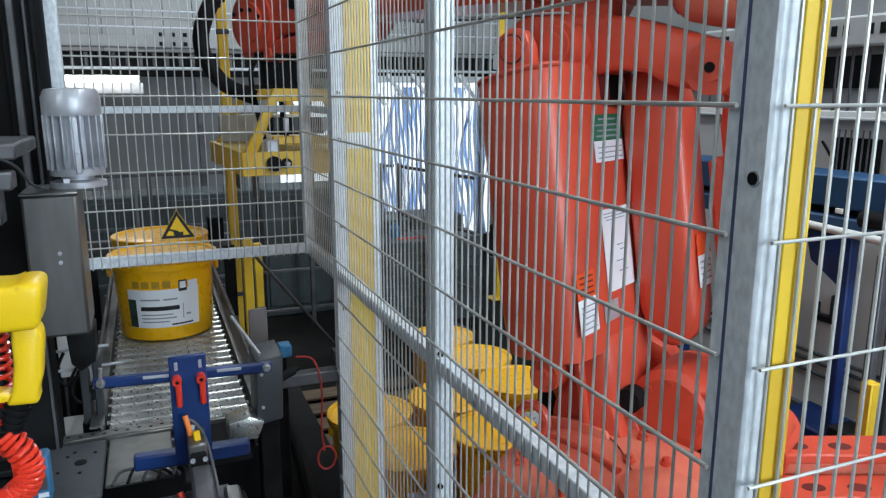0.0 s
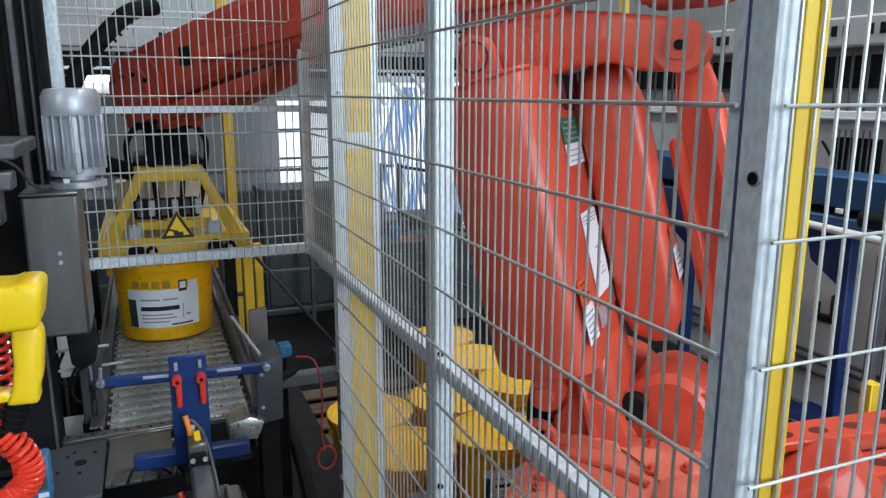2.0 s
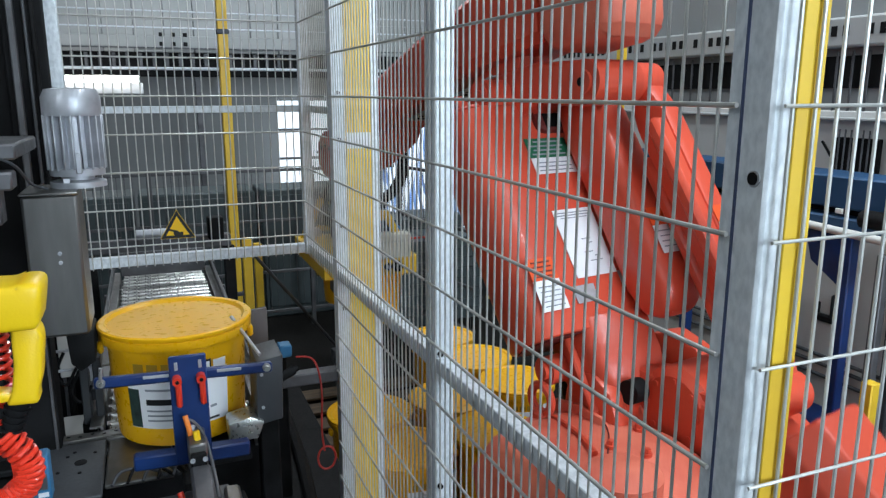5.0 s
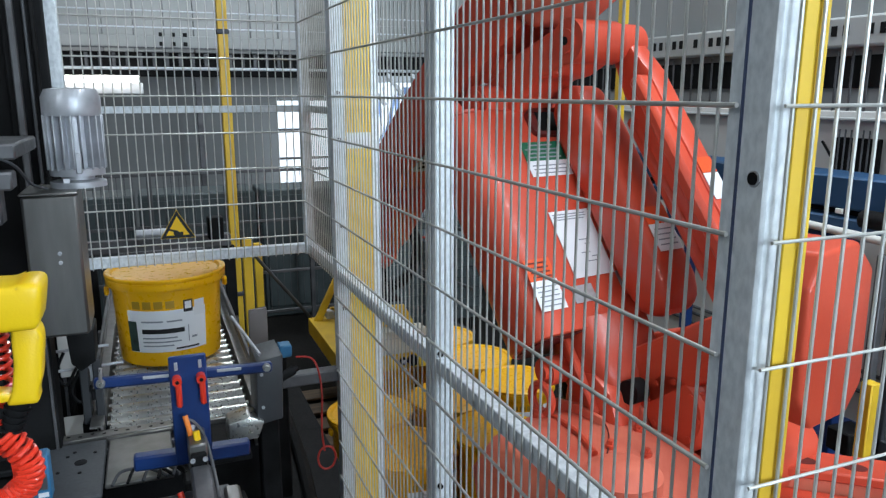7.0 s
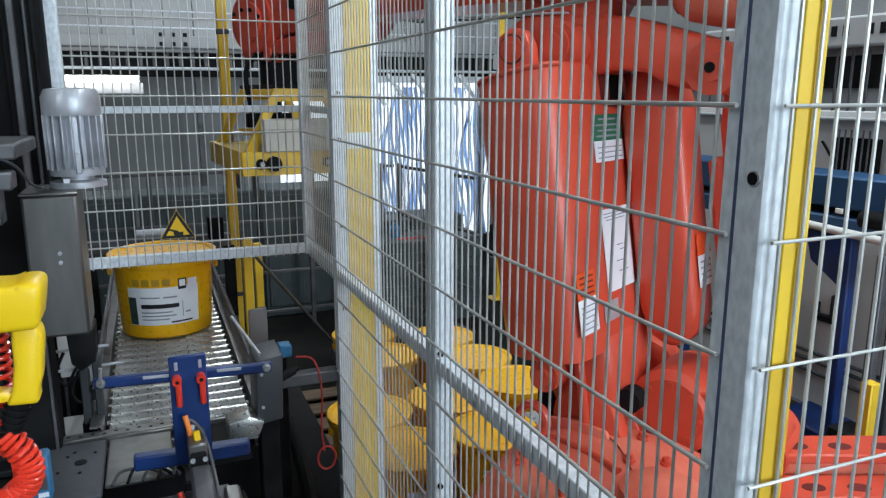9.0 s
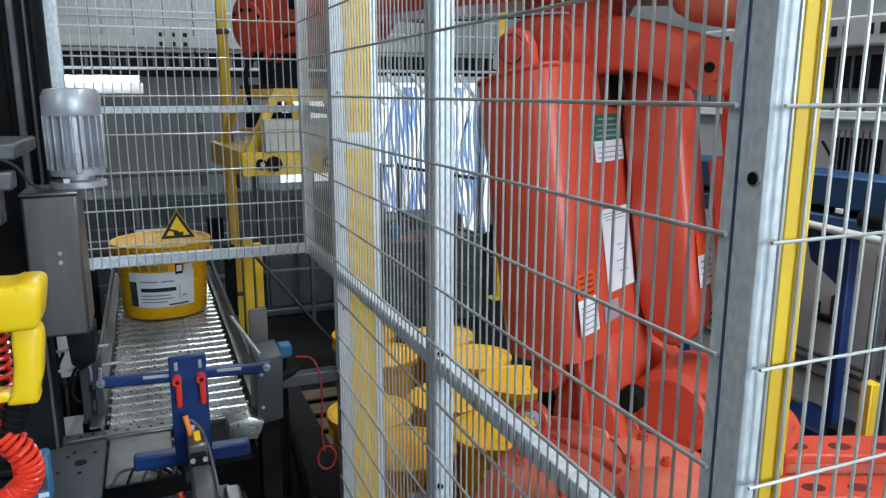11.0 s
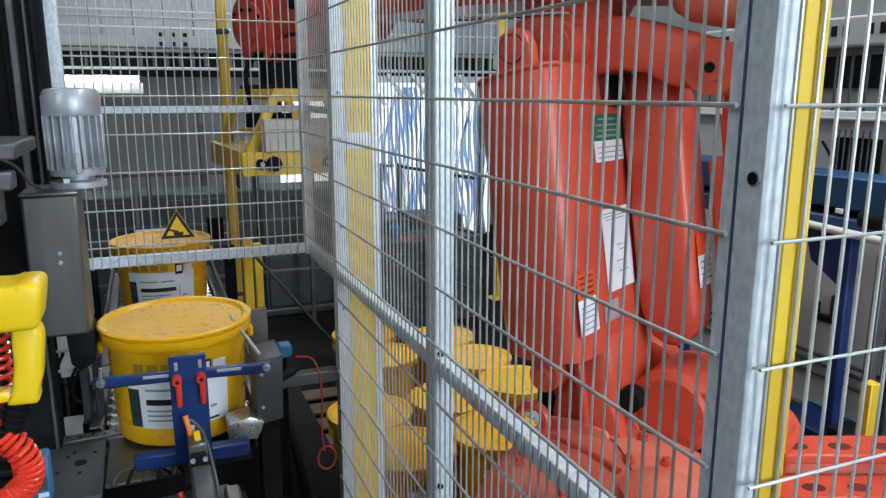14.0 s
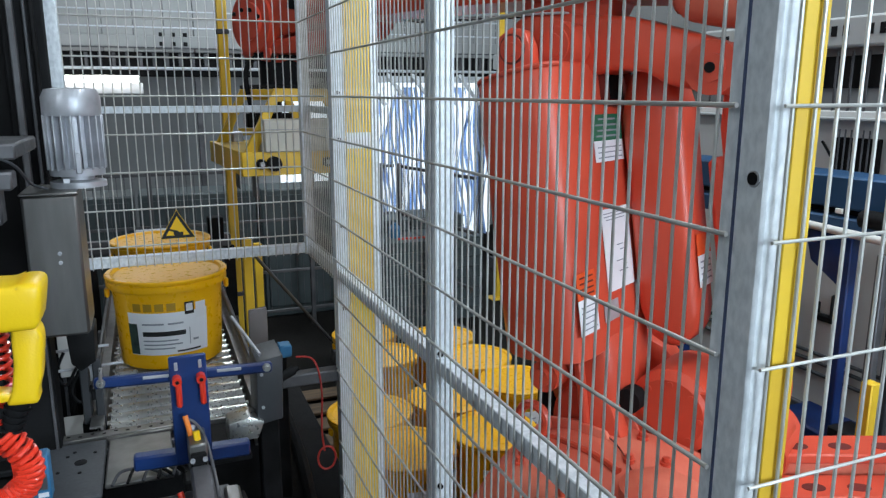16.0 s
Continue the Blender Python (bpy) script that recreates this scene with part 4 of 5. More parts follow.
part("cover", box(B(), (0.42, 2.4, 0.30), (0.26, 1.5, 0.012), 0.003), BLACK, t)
for y in (1.75, 3.05):
    for x in (0.31, 0.53):
        part("leg", box(B(), (x, y, 0.147), (0.03, 0.03, 0.294), 0.003), DARKSTEEL, t)
part("drag_chain", sweep(B(), curve([(0.32, 1.7, 0.42), (0.38, 2.0, 0.36), (0.42, 2.4, 0.34), (0.44, 2.9, 0.33)]), 0.02), BLACK, t)
t = thing("cross_profile", "long grey aluminium profile under the fence", "profile", (0, 0, 0))
part("profile", box(B(), (0.37, 1.94, 0.80), (0.20, 0.04, 0.035), 0.004), GREYSTEEL, t)
part("upright", box(B(), (0.335, 2.2, 0.40), (0.04, 0.04, 0.80), 0.004), DARKSTEEL, t)

for sx, z in ((-0.155, 0.95), (-0.125, 0.9)):
    t = thing("guide_bracket", "dark steel bracket with cable beside the rollers", "bracket", (sx - 0.03, 1.93, 0))
    part("plate", box(B(), (0, 0, z - 0.07), (0.02, 0.05, 0.22), 0.003), GREYPAINT, t)
    part("foot", box(B(), (0, 0, (z - 0.18) / 2), (0.03, 0.04, z - 0.18), 0.003), DARKSTEEL, t)
    part("rod", rod(B(), (-0.10, 0, z + 0.01), (0.06, 0.01, z + 0.01), 0.004), ALU, t)
    part("cable", sweep(B(), curve([(-0.04, -0.01, z + 0.01), (-0.06, -0.02, z - 0.04), (-0.04, -0.02, z - 0.07), (-0.015, -0.02, z - 0.03)]), 0.004), BLACK, t)

PUSH = (0.004, 1.545, 0.0)
pusher = thing("pusher", "blue pusher frame with red clamp levers", "pusher", PUSH)
part("cross_bar", box(B(), (0.0, 0.0, 1.003), (0.352, 0.018, 0.022), 0.004, m=pose(0, 0, 0, 0, 2.2, 0)), BLUE, pusher)
part("upright", box(B(), (0.041, -0.014, 0.932), (0.074, 0.012, 0.236), 0.003), BLUE, pusher)
part("lower_bar", box(B(), (0.018, -0.004, 0.824), (0.235, 0.03, 0.032), 0.004, m=pose(0, 0, 0, 0, 1.5, 0)), BLUE, pusher)
for sx in (-0.163, 0.163):
    part("end_bolt", rod(rod(B(), (sx + 0.0385, -0.009, 1.005 - sx * 0.038), (sx + 0.0385, -0.015, 1.005 - sx * 0.038), 0.0088, n=18), (sx + 0.0385, -0.015, 1.005 - sx * 0.038), (sx + 0.0385, -0.021, 1.005 - sx * 0.038), 0.0058, n=6), ROLLER, pusher)
part("eye_bolt", rod(B(), (-0.1245, -0.018, 1.008), (-0.1215, -0.018, 1.046), 0.0036, n=10), ROLLER, pusher)
for sx in (-0.06, 0.085):
    part("slot", box(B(), (sx, -0.0092, 1.008), (0.05, 0.002, 0.007), 0.001, m=pose(0, 0, 0, 0, 2.2, 0)), ALU, pusher)
for x in (0.018, 0.065):
    part("slot", box(B(), (x, -0.0205, 1.030), (0.007, 0.002, 0.018), 0.001), ALU, pusher)
    part("clamp_lever", rod(box(B(), (x + 0.002, -0.034, 0.972), (0.012, 0.01, 0.055), 0.004), (x, -0.020, 1.003), (x, -0.042, 1.003), 0.0095, n=14), RED, pusher, "red clamp lever")
    part("clamp_screw", rod(B(), (x, -0.042, 1.003), (x, -0.044, 1.003), 0.004, n=10), BLACK, pusher)
# air cylinder of the pusher
part("cylinder_body", box(B(), (0.046, -0.072, 0.868), (0.036, 0.085, 0.055), 0.004), STEEL, pusher)
part("cylinder_cap", box(B(), (0.046, -0.118, 0.855), (0.030, 0.012, 0.05), 0.003), DARKSTEEL, pusher)
part("cylinder_rod", box(B(), (0.048, -0.23, 0.835), (0.040, 0.22, 0.04), 0.005), GREYSTEEL, pusher)
for x in (0.034, 0.058):
    part("cap_screw", rod(B(), (x, -0.1245, 0.868), (x, -0.128, 0.868), 0.005, n=10), ALU, pusher)
part("fitting", rod(B(), (0.036, -0.068, 0.895), (0.028, -0.045, 0.93), 0.0055), AMBER, pusher, "amber air fitting")
part("fitting_nut", rod(B(), (0.047, -0.09, 0.893), (0.045, -0.085, 0.912), 0.007, n=6), WARN, pusher)
part("fitting_nut", rod(B(), (0.038, -0.055, 0.90), (0.042, -0.05, 0.91), 0.006, n=6), ALU, pusher)
part("air_hose", sweep(B(), curve([(0.030, -0.05, 0.925), (0.045, -0.05, 0.915), (0.060, -0.07, 0.895), (0.070, -0.12, 0.86), (0.075, -0.2, 0.82)]), 0.0034), GREYSTEEL, pusher, "grey air hose")
cyl = thing("cylinder_mount", "grey steel mount of the air cylinder", "machine part", (0.06, 1.36, 0))
part("block", box(B(), (0.0, -0.02, 0.79), (0.09, 0.16, 0.035), 0.005), GREYSTEEL, cyl)
part("block", box(B(), (0.045, -0.03, 0.80), (0.03, 0.1, 0.05), 0.005), STEEL, cyl)
part("foot", box(B(), (0.0, 0.0, 0.387), (0.07, 0.08, 0.775), 0.004), DARKSTEEL, cyl)
for x in (-0.06, -0.03, 0.07):
    part("hose_end", rod(B(), (x, -0.05, 0.80), (x - 0.01, 0.0, 0.812), 0.008), BLACK, cyl)
part("hose_clip", rod(B(), (-0.045, 0.02, 0.80), (-0.05, 0.03, 0.822), 0.006), RED, cyl)

# ---- hand scanner at the side ----
t = thing("hand_scanner", "yellow hand scanner with red coiled cable", "scanner", (-0.155, 0.9, 1.196))
part("head", prism(B(), [(-0.10, 0.134), (-0.10, 0.188), (0.012, 0.182), (0.018, 0.186), (0.040, 0.184), (0.038, 0.165), (0.032, 0.132), (0.0, 0.132)], -0.035, 0.035, "y", 0.008, seg=3), HANDGRIP, t)
part("scan_window", box(B(), (0.040, 0.0, 0.157), (0.004, 0.05, 0.036), 0.001, m=pose(0, 0, 0, 0, -6, 0)), BLACK, t)
part("grip", prism(B(), [(0.002, 0.137), (0.030, 0.132), (0.033, 0.118), (0.027, 0.07), (0.021, 0.052), (0.023, 0.042), (-0.012, 0.043), (-0.004, 0.058), (0.001, 0.09)], -0.018, 0.018, "y", 0.006, seg=3), HANDGRIP, t)
part("guard", prism(B(), [(-0.06, 0.049), (-0.004, 0.046), (-0.002, 0.056), (-0.02, 0.060), (-0.06, 0.062)], -0.012, 0.012, "y", 0.003), HANDGRIP, t)
part("cable_boot", rod(B(), (0.0, 0, 0.045), (-0.012, 0, 0.008), 0.013, 0.009, n=14), BLACK, t)
bm = B()
for k in range(5):
    rod(bm, (-0.002 - 0.0028 * k, 0, 0.036 - 0.008 * k), (-0.003 - 0.0028 * k, 0, 0.033 - 0.008 * k), 0.0145 - 0.001 * k, n=14)
part("boot_ring", bm, BLACK, t)


def coil(pts, r, turns, thick):
    """A coiled cable about a path."""
    path = curve(pts, 40)
    out, k, side = [], len(path), Vector((0, 1, 0))
    for i, p in enumerate(path):
        d = (path[min(i + 1, k - 1)] - path[max(i - 1, 0)]).normalized()
        u = (side - d * side.dot(d)).normalized()
        v = d.cross(u)
        a = 2 * math.pi * turns * i / k
        out.append(p + r * (math.cos(a) * u + math.sin(a) * v))
    return sweep(B(), out, thick, 7)


part("coiled_cable", coil([(-0.02, 0, 0.005), (0.0, 0, -0.03), (-0.004, 0, -0.06), (-0.03, 0, -0.078), (-0.07, 0.0, -0.07), (-0.1, 0.0, -0.03)], 0.014, 26, 0.0034), RED, t)
part("coiled_cable", coil([(-0.020, 0.03, 0.14), (-0.019, 0.03, 0.10), (-0.020, 0.03, 0.05), (-0.028, 0.03, -0.03)], 0.010, 13, 0.003), RED, t)
t = thing("light_barrier", "small blue sensor housing on a bracket", "sensor", (-0.163, 1.02, 1.055))
part("housing", box(B(), (0, 0, 0.03), (0.026, 0.03, 0.065), 0.003), CYAN, t)
part("window", box(B(), (0, -0.0155, 0.028), (0.02, 0.002, 0.022), 0.001), GREYSTEEL, t)
part("sticker", box(B(), (0.004, -0.0155, 0.010), (0.012, 0.002, 0.006)), WHITE, t)
part("bracket", box(B(), (-0.02, 0.01, -0.5275), (0.03, 0.03, 1.055), 0.003), DARKSTEEL, t)


t = thing("scanner_stand", "dark steel stand that holds the hand scanner", "stand", (-0.268, 0.9, 0))
part("upright", box(B(), (0, 0, 0.72), (0.026, 0.05, 1.44), 0.004), DARKSTEEL, t)
part("foot", box(B(), (0, 0, 0.01), (0.2, 0.2, 0.02), 0.004), DARKSTEEL, t)
part("shelf", box(B(), (0.02, 0, 1.318), (0.05, 0.06, 0.01), 0.002), DARKSTEEL, t)

# ---- behind the fence ----
# made-up cabinets that darken the low background behind the conveyor
for x, w in ((-0.45, 0.7), (0.3, 0.75), (1.02, 0.62)):
    t = thing("low_cabinet", "low dark grey-green cabinet added to darken the background", "cabinet", (x, 5.35, 0), "low cabinets")
    part("body", box(B(), (0, 0, 0.46), (w, 0.4, 0.92), 0.012), CRATE, t)
    part("door", box(B(), (0, -0.205, 0.48), (w - 0.06, 0.012, 0.8), 0.004), CRATE, t)
    part("handle", box(B(), (w * 0.35, -0.218, 0.6), (0.02, 0.014, 0.12), 0.003), GREYSTEEL, t)
    part("plinth", box(B(), (0, 0.0, 0.02), (w - 0.04, 0.36, 0.04), 0.003), BLACK, t)

def yellow_post(x, y, h, clamps=()):
    t = thing("yellow_post", "yellow painted square steel post", "post", (x, y, 0), "yellow posts")
    part("tube", box(B(), (0, 0, h / 2), (0.045, 0.045, h), 0.004), YELLOW, t)
    part("foot", box(B(), (0, 0, 0.006), (0.14, 0.14, 0.012), 0.003), YELLOW, t)
    for z in clamps:
        part("clamp", box(B(), (0, 0, z), (0.058, 0.058, 0.022), 0.004), GREYPAINT, t)


yellow_post(0.363, 3.6, 2.4, (0.62, 1.85))
yellow_post(0.435, 3.75, 0.86)
yellow_post(0.56, 4.3, 0.72)
yellow_post(2.47, 5.0, 2.6, (0.35, 0.75))
yellow_post(2.62, 3.72, 2.6)
yellow_post(2.22, 1.63, 0.62)


def far_fence(x0, y0, length, turn, h, label):
    """A lower wire fence further back."""
    t = thing("far_fence", label, "safety fence", m=pose(x0, y0, 0, 0, 0, turn), group="far fences")
    for k in range(int(length / 0.5) + 1):
        part("post", box(B(), (k * 0.5, 0, h / 2), (0.03, 0.03, h), 0.003), GREYSTEEL, t)
    for z in (0.12, h * 0.36, h * 0.68, h - 0.02):
        part("rail", box(B(), (length / 2, 0, z), (length, 0.02, 0.02), 0.003), GREYSTEEL, t)
    bm = B()
    for k in range(int(length / 0.045)):
        rod(bm, (k * 0.045, 0, 0.1), (k * 0.045, 0, h), 0.002, n=4)
    tagged(part("wire_infill", bm, GREYSTEEL, t), kind="stuff")
    return t


far_fence(-0.5, 4.9, 2.1, 0, 1.1, "low galvanised wire fence behind the conveyor")
far_fence(1.62, 4.85, 0.9, -78, 1.1, "low galvanised wire fence beside the crates")
t = thing("brace", "slanting grey steel brace behind the conveyor", "brace", (0, 0, 0))
part("bar", rod(B(), (0.45, 3.7, 0.80), (0.98, 4.1, 0.08), 0.009), GREYSTEEL, t)
part("foot", box(B(), (0.98, 4.1, 0.04), (0.08, 0.08, 0.08), 0.004), GREYSTEEL, t)
t = thing("clamp_roller_frame", "cluttered steel frame at the far end of the rollers", "machine frame", (0.03, 3.55, 0))
part("cross_bar", box(B(), (0, 0, 0.9), (0.62, 0.05, 0.06), 0.005), GREYSTEEL, t)
part("block", box(B(), (0.24, -0.05, 0.97), (0.07, 0.08, 0.10), 0.006), DARKSTEEL, t)
part("cylinder", rod(B(), (-0.1, -0.05, 0.96), (0.12, -0.05, 0.96), 0.02), ALU, t)
for sx in (-0.3, 0.3):
    part("leg", box(B(), (sx, 0, 0.435), (0.05, 0.05, 0.87), 0.004), DARKSTEEL, t)

# strip curtain before the daylit opening, and the window further left
YW = 7.0
tagged(part("window_1", box(B(), (2.42, 6.3, 0.97), (1.18, 0.02, 1.40)), DAY), "bright daylit opening behind a strip curtain", "window", kind="structure")
w1 = thing("strip_curtain", "clear bluish plastic strip curtain with wavy strips", "strip curtain", (0, 5.6, 0))
rs = random.Random(4)
for k in range(34):
    x0 = 1.63 + 0.0305 * k
    ph, wv = -0.55 * k + rs.uniform(-0.4, 0.4), rs.uniform(0.018, 0.042)
    w = rs.uniform(0.012, 0.030)
    zs = [0.40 + (1.62 - 0.40) * i / 26 for i in range(27)]
    row = []
    for z in zs:
        c, tw = x0 + wv * math.sin(z * 6.5 + ph), 0.35 + 0.65 * abs(math.sin(z * 3.2 + ph))
        row.append([(c - w * tw / 2, 0.02 * math.sin(z * 5 + ph), z), (c + w * tw / 2, 0.02 * math.cos(z * 6 + ph), z), (c + w * tw / 2, 0.004 + 0.02 * math.cos(z * 6 + ph), z), (c - w * tw / 2, 0.004 + 0.02 * math.sin(z * 5 + ph), z)])
    part("strip", loft(B(), row), STRIP, w1)
part("top_rail", box(B(), (2.08, 0, 1.68), (1.15, 0.05, 0.05), 0.005), GALV, w1)
for x in (1.56, 2.6):
    part("upright", box(B(), (x, 0.03, 0.84), (0.05, 0.05, 1.68), 0.004), GREYSTEEL, w1)
for k in range(5):
    part("slanting_slat", box(B(), (1.66 + 0.2 * k, -0.05, 1.60), (0.03, 0.02, 0.30), 0.004, m=Matrix.Translation((1.66 + 0.2 * k, 0, 1.6)) @ Matrix.Rotation(radians(-38), 4, "Y") @ Matrix.Translation((-1.66 - 0.2 * k, 0, -1.6))), GALV, w1)


def crate_stack(x, y, n):
    t = thing("crate_stack", "stack of dark grey plastic crates", "crates", (x, y, 0), "crate stacks")
    for k in range(n):
        z = 0.075 * k
        bm = box(B(), (0, 0, z + 0.03), (0.40, 0.36, 0.06), 0.006)
        box(bm, (0, 0, z + 0.066), (0.42, 0.38, 0.012), 0.003)
        part("crate", bm, CRATE, t)


for x, y, n in ((1.52, 4.75, 8), (1.95, 4.8, 8), (1.55, 5.2, 9), (2.0, 5.25, 9)):
    crate_stack(x, y, n)
t = thing("bottle", "small blue container on the crates", "container", (1.55, 4.75, 0.60))
part("body", turned(B(), [(0.04, 0.0), (0.045, 0.01), (0.045, 0.07), (0.02, 0.09), (0.02, 0.1)], 20), CYAN, t)
t = thing("red_bar", "thin red bar on the crates", "bar", (1.70, 4.62, 0.607))
part("bar", box(B(), (0, 0, 0.006), (0.34, 0.012, 0.012), 0.002), RED, t)

tagged(part("window_2", box(B(), (1.56, 7.85, 0.97), (0.52, 0.02, 1.05)), DAY), "bright tall daylit window", "window", kind="structure")
for z in (0.9, 1.2):
    tagged(part("window_bar", box(B(), (1.56, 7.83, z), (0.52, 0.02, 0.025)), GREYSTEEL), "grey window bar", "window bar", kind="structure")

# wall cladding, ducts and the tube lamp at the far wall
t = thing("wall_cladding", "pale grey corrugated panel over a dark duct band", "cladding", (0, 7.2, 0))
for k in range(26):
    part("sheet", box(B(), (-1.4 + 0.25 * k, 0, 2.42), (0.245, 0.04, 0.98), 0.006), CLADDING, t)
part("duct", box(B(), (1.8, 0.10, 1.83), (7.0, 0.10, 0.22), 0.01), BLACK, t, "dark duct band")
for k in range(60):
    part("fin", box(B(), (-1.3 + 0.11 * k, 0.03, 1.86), (0.03, 0.02, 0.13), 0.003), GREYSTEEL, t)
part("cable_tray", box(B(), (1.8, -0.03, 2.02), (6.8, 0.03, 0.10), 0.004), CLADDING, t)
part("tray_lip", box(B(), (1.8, -0.05, 1.965), (6.8, 0.012, 0.012), 0.002), GREYSTEEL, t)
for k in range(3):
    part("pipe", rod(B(), (-1.2, -0.01, 2.14 + 0.07 * k), (5.0, -0.01, 2.14 + 0.07 * k), 0.012), CLADDING if k % 2 else GALV, t)
part("conduit", rod(B(), (-1.2, 0.02, 1.79), (5.0, 0.02, 1.79), 0.014), GALV, t)
for k in range(6):
    part("hole_plate", box(B(), (0.20 + 0.10 * (k % 3), -0.048, 2.0 + 0.08 * (k // 3)), (0.035, 0.006, 0.035)), BLACK, t)
part("support", box(B(), (0.5, 0.15, 1.2), (0.06, 0.06, 2.4), 0.004), GREYSTEEL, t)
part("support", box(B(), (3.6, 0.15, 1.2), (0.06, 0.06, 2.4), 0.004), GREYSTEEL, t)
t = thing("tube_lamp", "bright fluorescent tube lamp by the far wall", "lamp", (-0.36, 6.9, 1.69))
part("tube", box(B(), (0, 0, 0), (0.72, 0.05, 0.06), 0.02, seg=3), GLOW, t, "glowing tube")
# self-lit panel added to imitate the glow on the wall below the tube
part("reflector", box(B(), (0.03, 0.05, -0.075), (0.70, 0.02, 0.09), 0.004), LAMPWHITE, t, "faintly self-lit white panel for the glow below the tube")
part("hanger", rod(B(), (0, 0.03, 0.03), (0, 0.03, 2.9), 0.006), GREYSTEEL, t)

# ---- blue machinery and partition beside the robot cell ----
t = thing("blue_conveyor", "long dark blue painted machine frame on legs", "machine", (0, 0, 0))
part("upper_beam", box(B(), (2.56, 2.45, 1.205), (0.20, 2.3, 0.125), 0.008), MIDBLUE, t)
part("lower_beam", box(B(), (2.52, 2.3, 1.075), (0.14, 2.0, 0.075), 0.008), MIDBLUE, t)
part("deck", box(B(), (2.60, 2.45, 1.128), (0.16, 2.2, 0.03), 0.004), DARKSTEEL, t)
for y in (1.97, 2.85):
    part("leg", box(B(), (2.47, y, 0.52), (0.045, 0.05, 1.04), 0.005), BLUE, t)
    part("gusset", prism(B(), [(y + 0.02, 1.04), (y + 0.20, 1.04), (y + 0.16, 0.92), (y + 0.02, 0.84)], 2.455, 2.475, "x", 0.004), BLUE, t)
part("label", box(B(), (2.458, 2.86, 1.21), (0.004, 0.10, 0.05)), WHITE, t, "white plate")
part("hose", rod(B(), (2.40, 1.2, 1.045), (2.43, 2.25, 1.07), 0.016), WALLWHITE, t, "white plastic pipe")
part("foot_box", box(B(), (2.62, 2.15, 0.10), (0.24, 0.30, 0.20), 0.01), BLUE, t)
part("motor", rod(B(), (2.46, 1.80, 1.12), (2.46, 1.92, 1.12), 0.035), BLACK, t)
part("clip", box(B(), (2.452, 2.02, 1.135), (0.012, 0.03, 0.02), 0.002), WALLWHITE, t)
part("cross_foot", box(B(), (2.47, 2.2, 0.05), (0.05, 0.9, 0.05), 0.005), BLUE, t)
t = thing("grey_stand", "slim grey steel stand with a dark box", "stand", (2.38, 1.76, 0))
part("upright", box(B(), (0, 0, 0.51), (0.035, 0.035, 1.02), 0.004), GREYSTEEL, t)
part("box", box(B(), (0.0, 0.05, 0.30), (0.12, 0.10, 0.09), 0.006), DARKSTEEL, t)
part("knob", rod(B(), (0, -0.02, 0.37), (0, -0.05, 0.37), 0.012), ALU, t)
part("foot", box(B(), (0, 0, 0.012), (0.16, 0.16, 0.024), 0.004), GREYSTEEL, t)
t = thing("partition_wall", "pale partition wall with pipes and barred upper band", "partition", (2.90, 0, 0))
part("panel", box(B(), (0.05, 3.4, 0.75), (0.08, 5.2, 1.5), 0.005), WALLPALE, t)
part("upper_panel", box(B(), (0.09, 3.4, 1.9), (0.08, 5.2, 0.85), 0.005), WALLGREY, t)
for z in (0.36, 0.32, 0.265):
    part("pipe", rod(B(), (-0.005, 0.9, z), (-0.005, 5.9, z), 0.009), GREYPAINT, t)
part("ledge", box(B(), (-0.01, 3.4, 1.465), (0.05, 5.2, 0.014), 0.004), CLADDING, t)
part("dark_band", box(B(), (0.042, 3.4, 1.67), (0.02, 5.2, 0.14), 0.004), BLACK, t)
part("duct", box(B(), (0.03, 3.4, 1.84), (0.10, 5.2, 0.13), 0.01), CLADDING, t)
for k in range(64):
    part("bar", box(B(), (0.018, 0.9 + 0.08 * k, 1.62), (0.008, 0.012, 0.28), 0.002), GREYSTEEL, t)
for k in range(80):
    if k % 6 != 5:
        part("slot", box(B(), (-0.021, 1.0 + 0.06 * k, 1.845), (0.004, 0.03, 0.045)), BLACK, t)
part("rack", box(B(), (0.0, 2.33, 1.29), (0.02, 0.22, 0.19), 0.004), DARKSTEEL, t, "dark switch rack")
for k in range(7):
    part("rack_rod", rod(B(), (-0.014, 2.24 + 0.03 * k, 1.19), (-0.014, 2.24 + 0.03 * k, 1.42), 0.004, n=8), GREYSTEEL, t)
part("cable", sweep(B(), curve([(-0.0, 2.52, 1.36), (-0.01, 2.46, 1.30), (-0.01, 2.42, 1.24), (-0.01, 2.44, 1.2)]), 0.006), BLACK, t)
part("hook", box(B(), (-0.005, 2.40, 0.545), (0.03, 0.11, 0.035), 0.008), BLACK, t)
part("hook", box(B(), (-0.005, 2.36, 0.60), (0.03, 0.014, 0.13), 0.006), BLACK, t)
part("hook", box(B(), (-0.005, 2.445, 0.58), (0.03, 0.02, 0.07), 0.006), BLACK, t)
part("side_post", box(B(), (-0.02, 2.05, 0.73), (0.03, 0.045, 1.46), 0.004), GREYPAINT, t)
part("base_rail", box(B(), (-0.02, 3.4, 0.05), (0.03, 5.2, 0.1), 0.004), GREYPAINT, t)


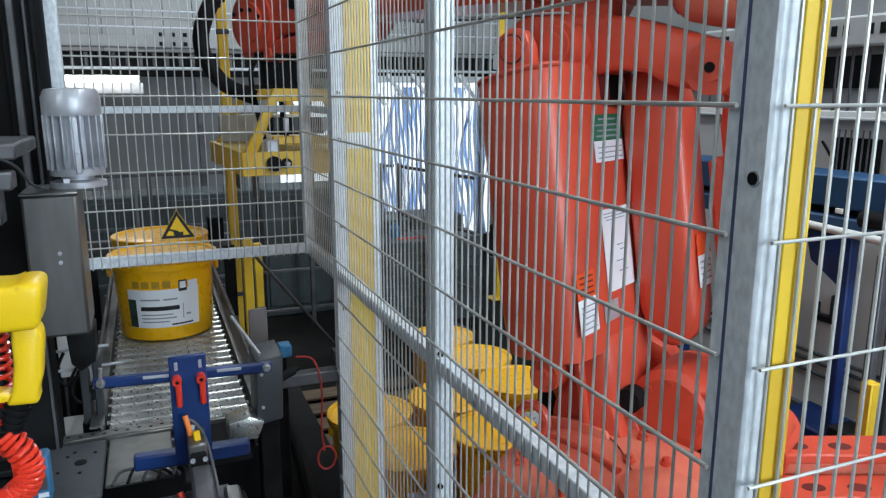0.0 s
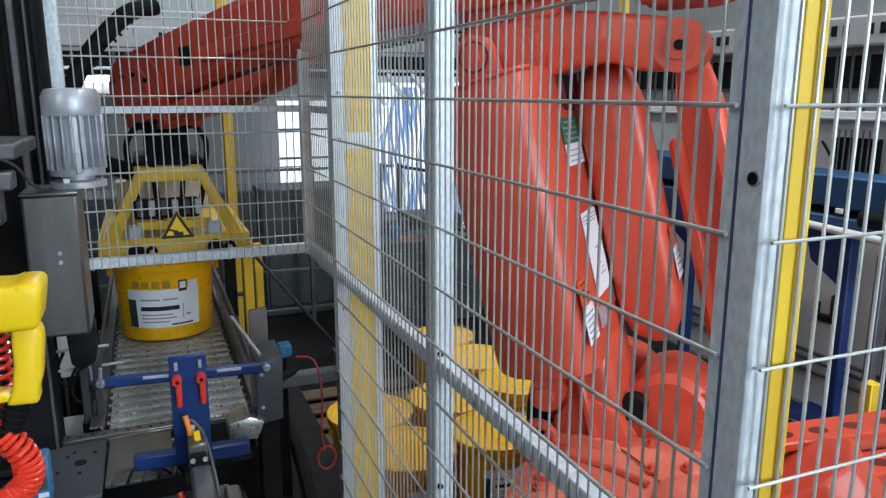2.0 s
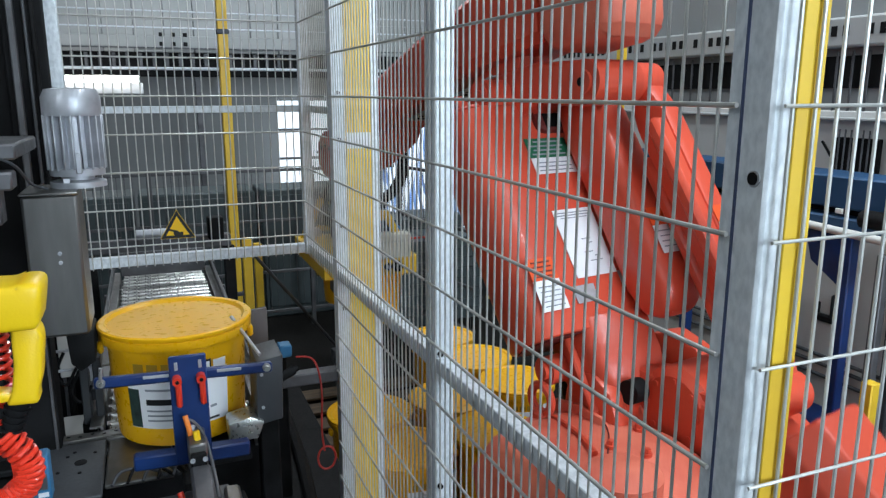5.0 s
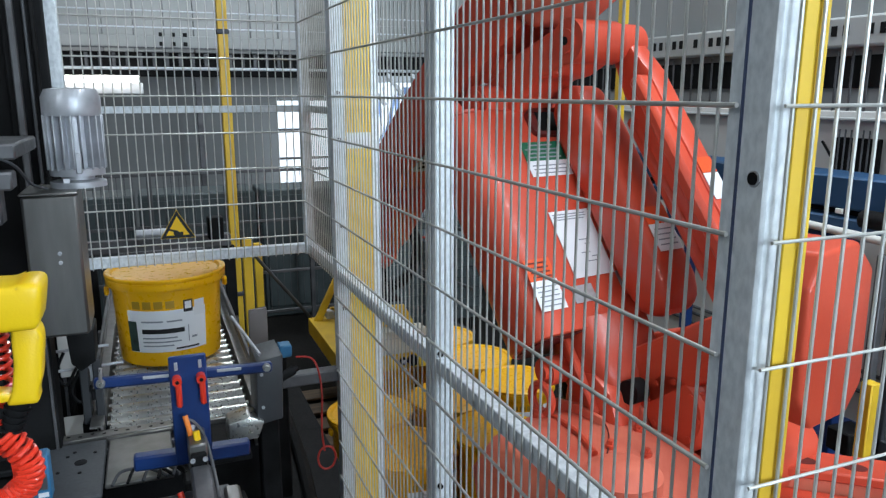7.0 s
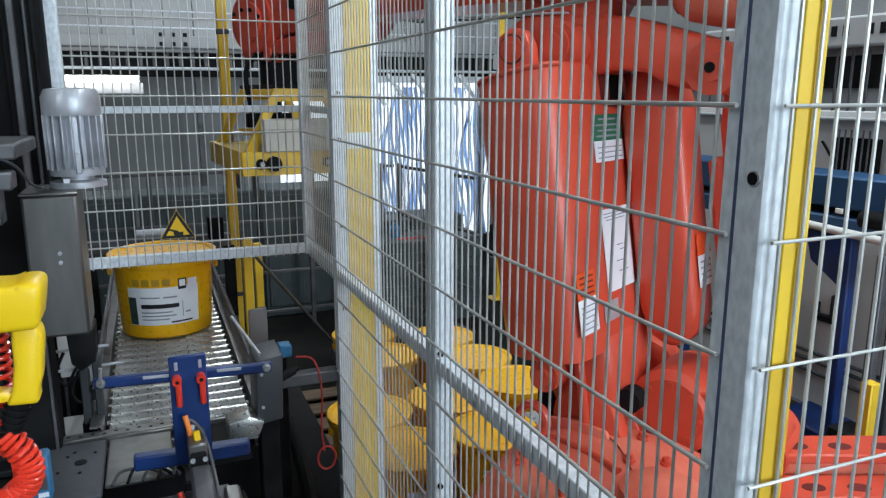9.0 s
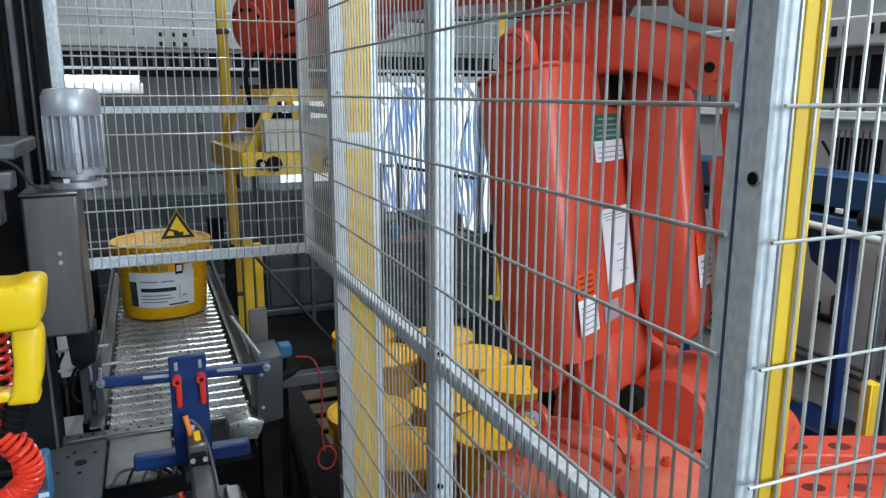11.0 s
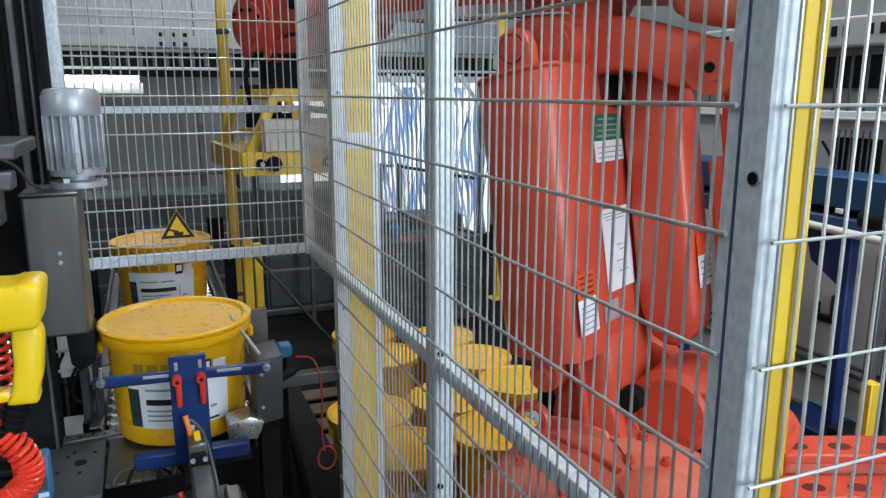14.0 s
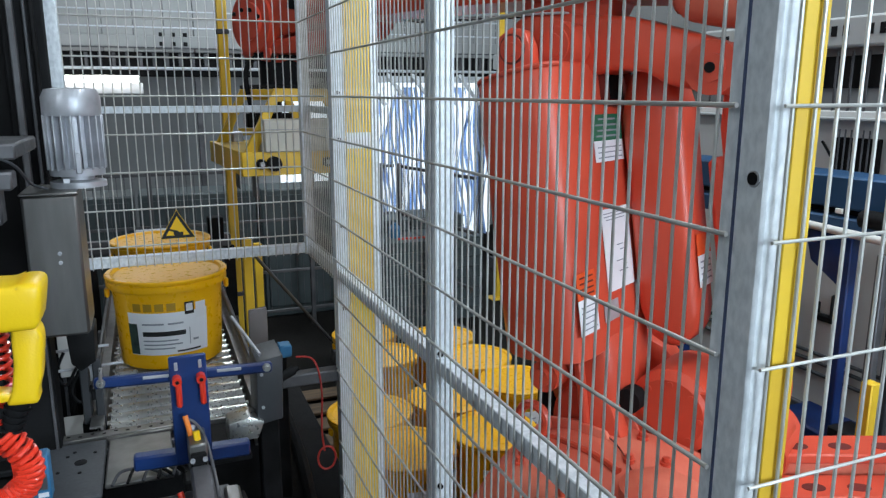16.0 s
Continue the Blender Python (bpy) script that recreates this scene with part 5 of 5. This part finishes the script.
# ---- what moves ----
def motions():
    times = sorted({0.0, 0.4, 16.0, 9.0} | {round(0.4 + 0.1 * k, 2) for k in range(86)})
    poses = [(t, arm(t)) for t in times]
    for nm, ob in RP.items():
        walk(ob, [(t, m[nm]) for t, m in poses])
    base = Matrix.Translation((BX, BY, 0))
    xs = 0.025
    for ob, y0 in ((pail, 2.613), (pail_far, 2.965)):
        grab = (base @ arm(2.9)["gripper"]).inverted() @ pose(xs, y0, ZC)
        rows = [(0.0, pose(xs, y0, ZC)), (2.0, pose(xs, y0, ZC))]
        rows += [(t, base @ arm(t)["gripper"] @ grab) for t in [2.9] + [round(3.0 + 0.1 * k, 2) for k in range(41)]]
        walk(ob, rows + [(16.0, rows[-1][1])])
    # a bucket along the feed, pushed on, then carried by the rollers; the next one 9.2 s later
    feed = [(round(2.6 + 0.2 * k, 2), -0.565 + 0.0594 * k, 1.82) for k in range(11)]
    feed += [(4.75, 0.036, 1.82), (5.0, 0.036, 1.82), (5.1, 0.036, 1.83), (5.3, 0.036, 1.878), (5.45, 0.034, 1.955), (5.6, 0.033, 2.04), (5.8, 0.032, 2.10), (6.0, 0.03, 2.15),
             (6.2, 0.03, 2.22), (6.4, 0.03, 2.26), (6.6, 0.03, 2.31), (6.8, 0.03, 2.337), (7.0, 0.028, 2.363), (8.0, 0.026, 2.50), (9.0, 0.025, 2.64), (10.4, 0.025, 2.845), (10.7, 0.025, 2.86), (16.0, 0.025, 2.86)]
    go = lambda f, d: [(round(t + d, 2), pose(x, y, ZC)) for t, x, y in f]
    walk(pail_new, [(0.0, pose(-1.337, 1.82, ZC))] + go(feed, 0.0))
    late = [r for r in go(feed, 9.2) if r[0] <= 16.0]
    walk(pail_last, [(0.0, pose(-2.0, 1.82, ZC)), (9.0, pose(-1.39, 1.82, ZC))] + late)
    px, py, _ = PUSH
    stroke = [(5.0, 0.0), (5.1, 0.03), (5.3, 0.147), (5.6, 0.285), (5.8, 0.30), (6.0, 0.305), (6.2, 0.235), (6.4, 0.165), (6.6, 0.05), (6.8, 0.0)]
    rows = [(0.0, pose(*PUSH))] + [(t, pose(px, py + d, 0)) for t, d in stroke]
    rows += [(round(t + 9.2, 2), pose(px, py + d, 0)) for t, d in stroke]
    walk(pusher, rows)


motions()
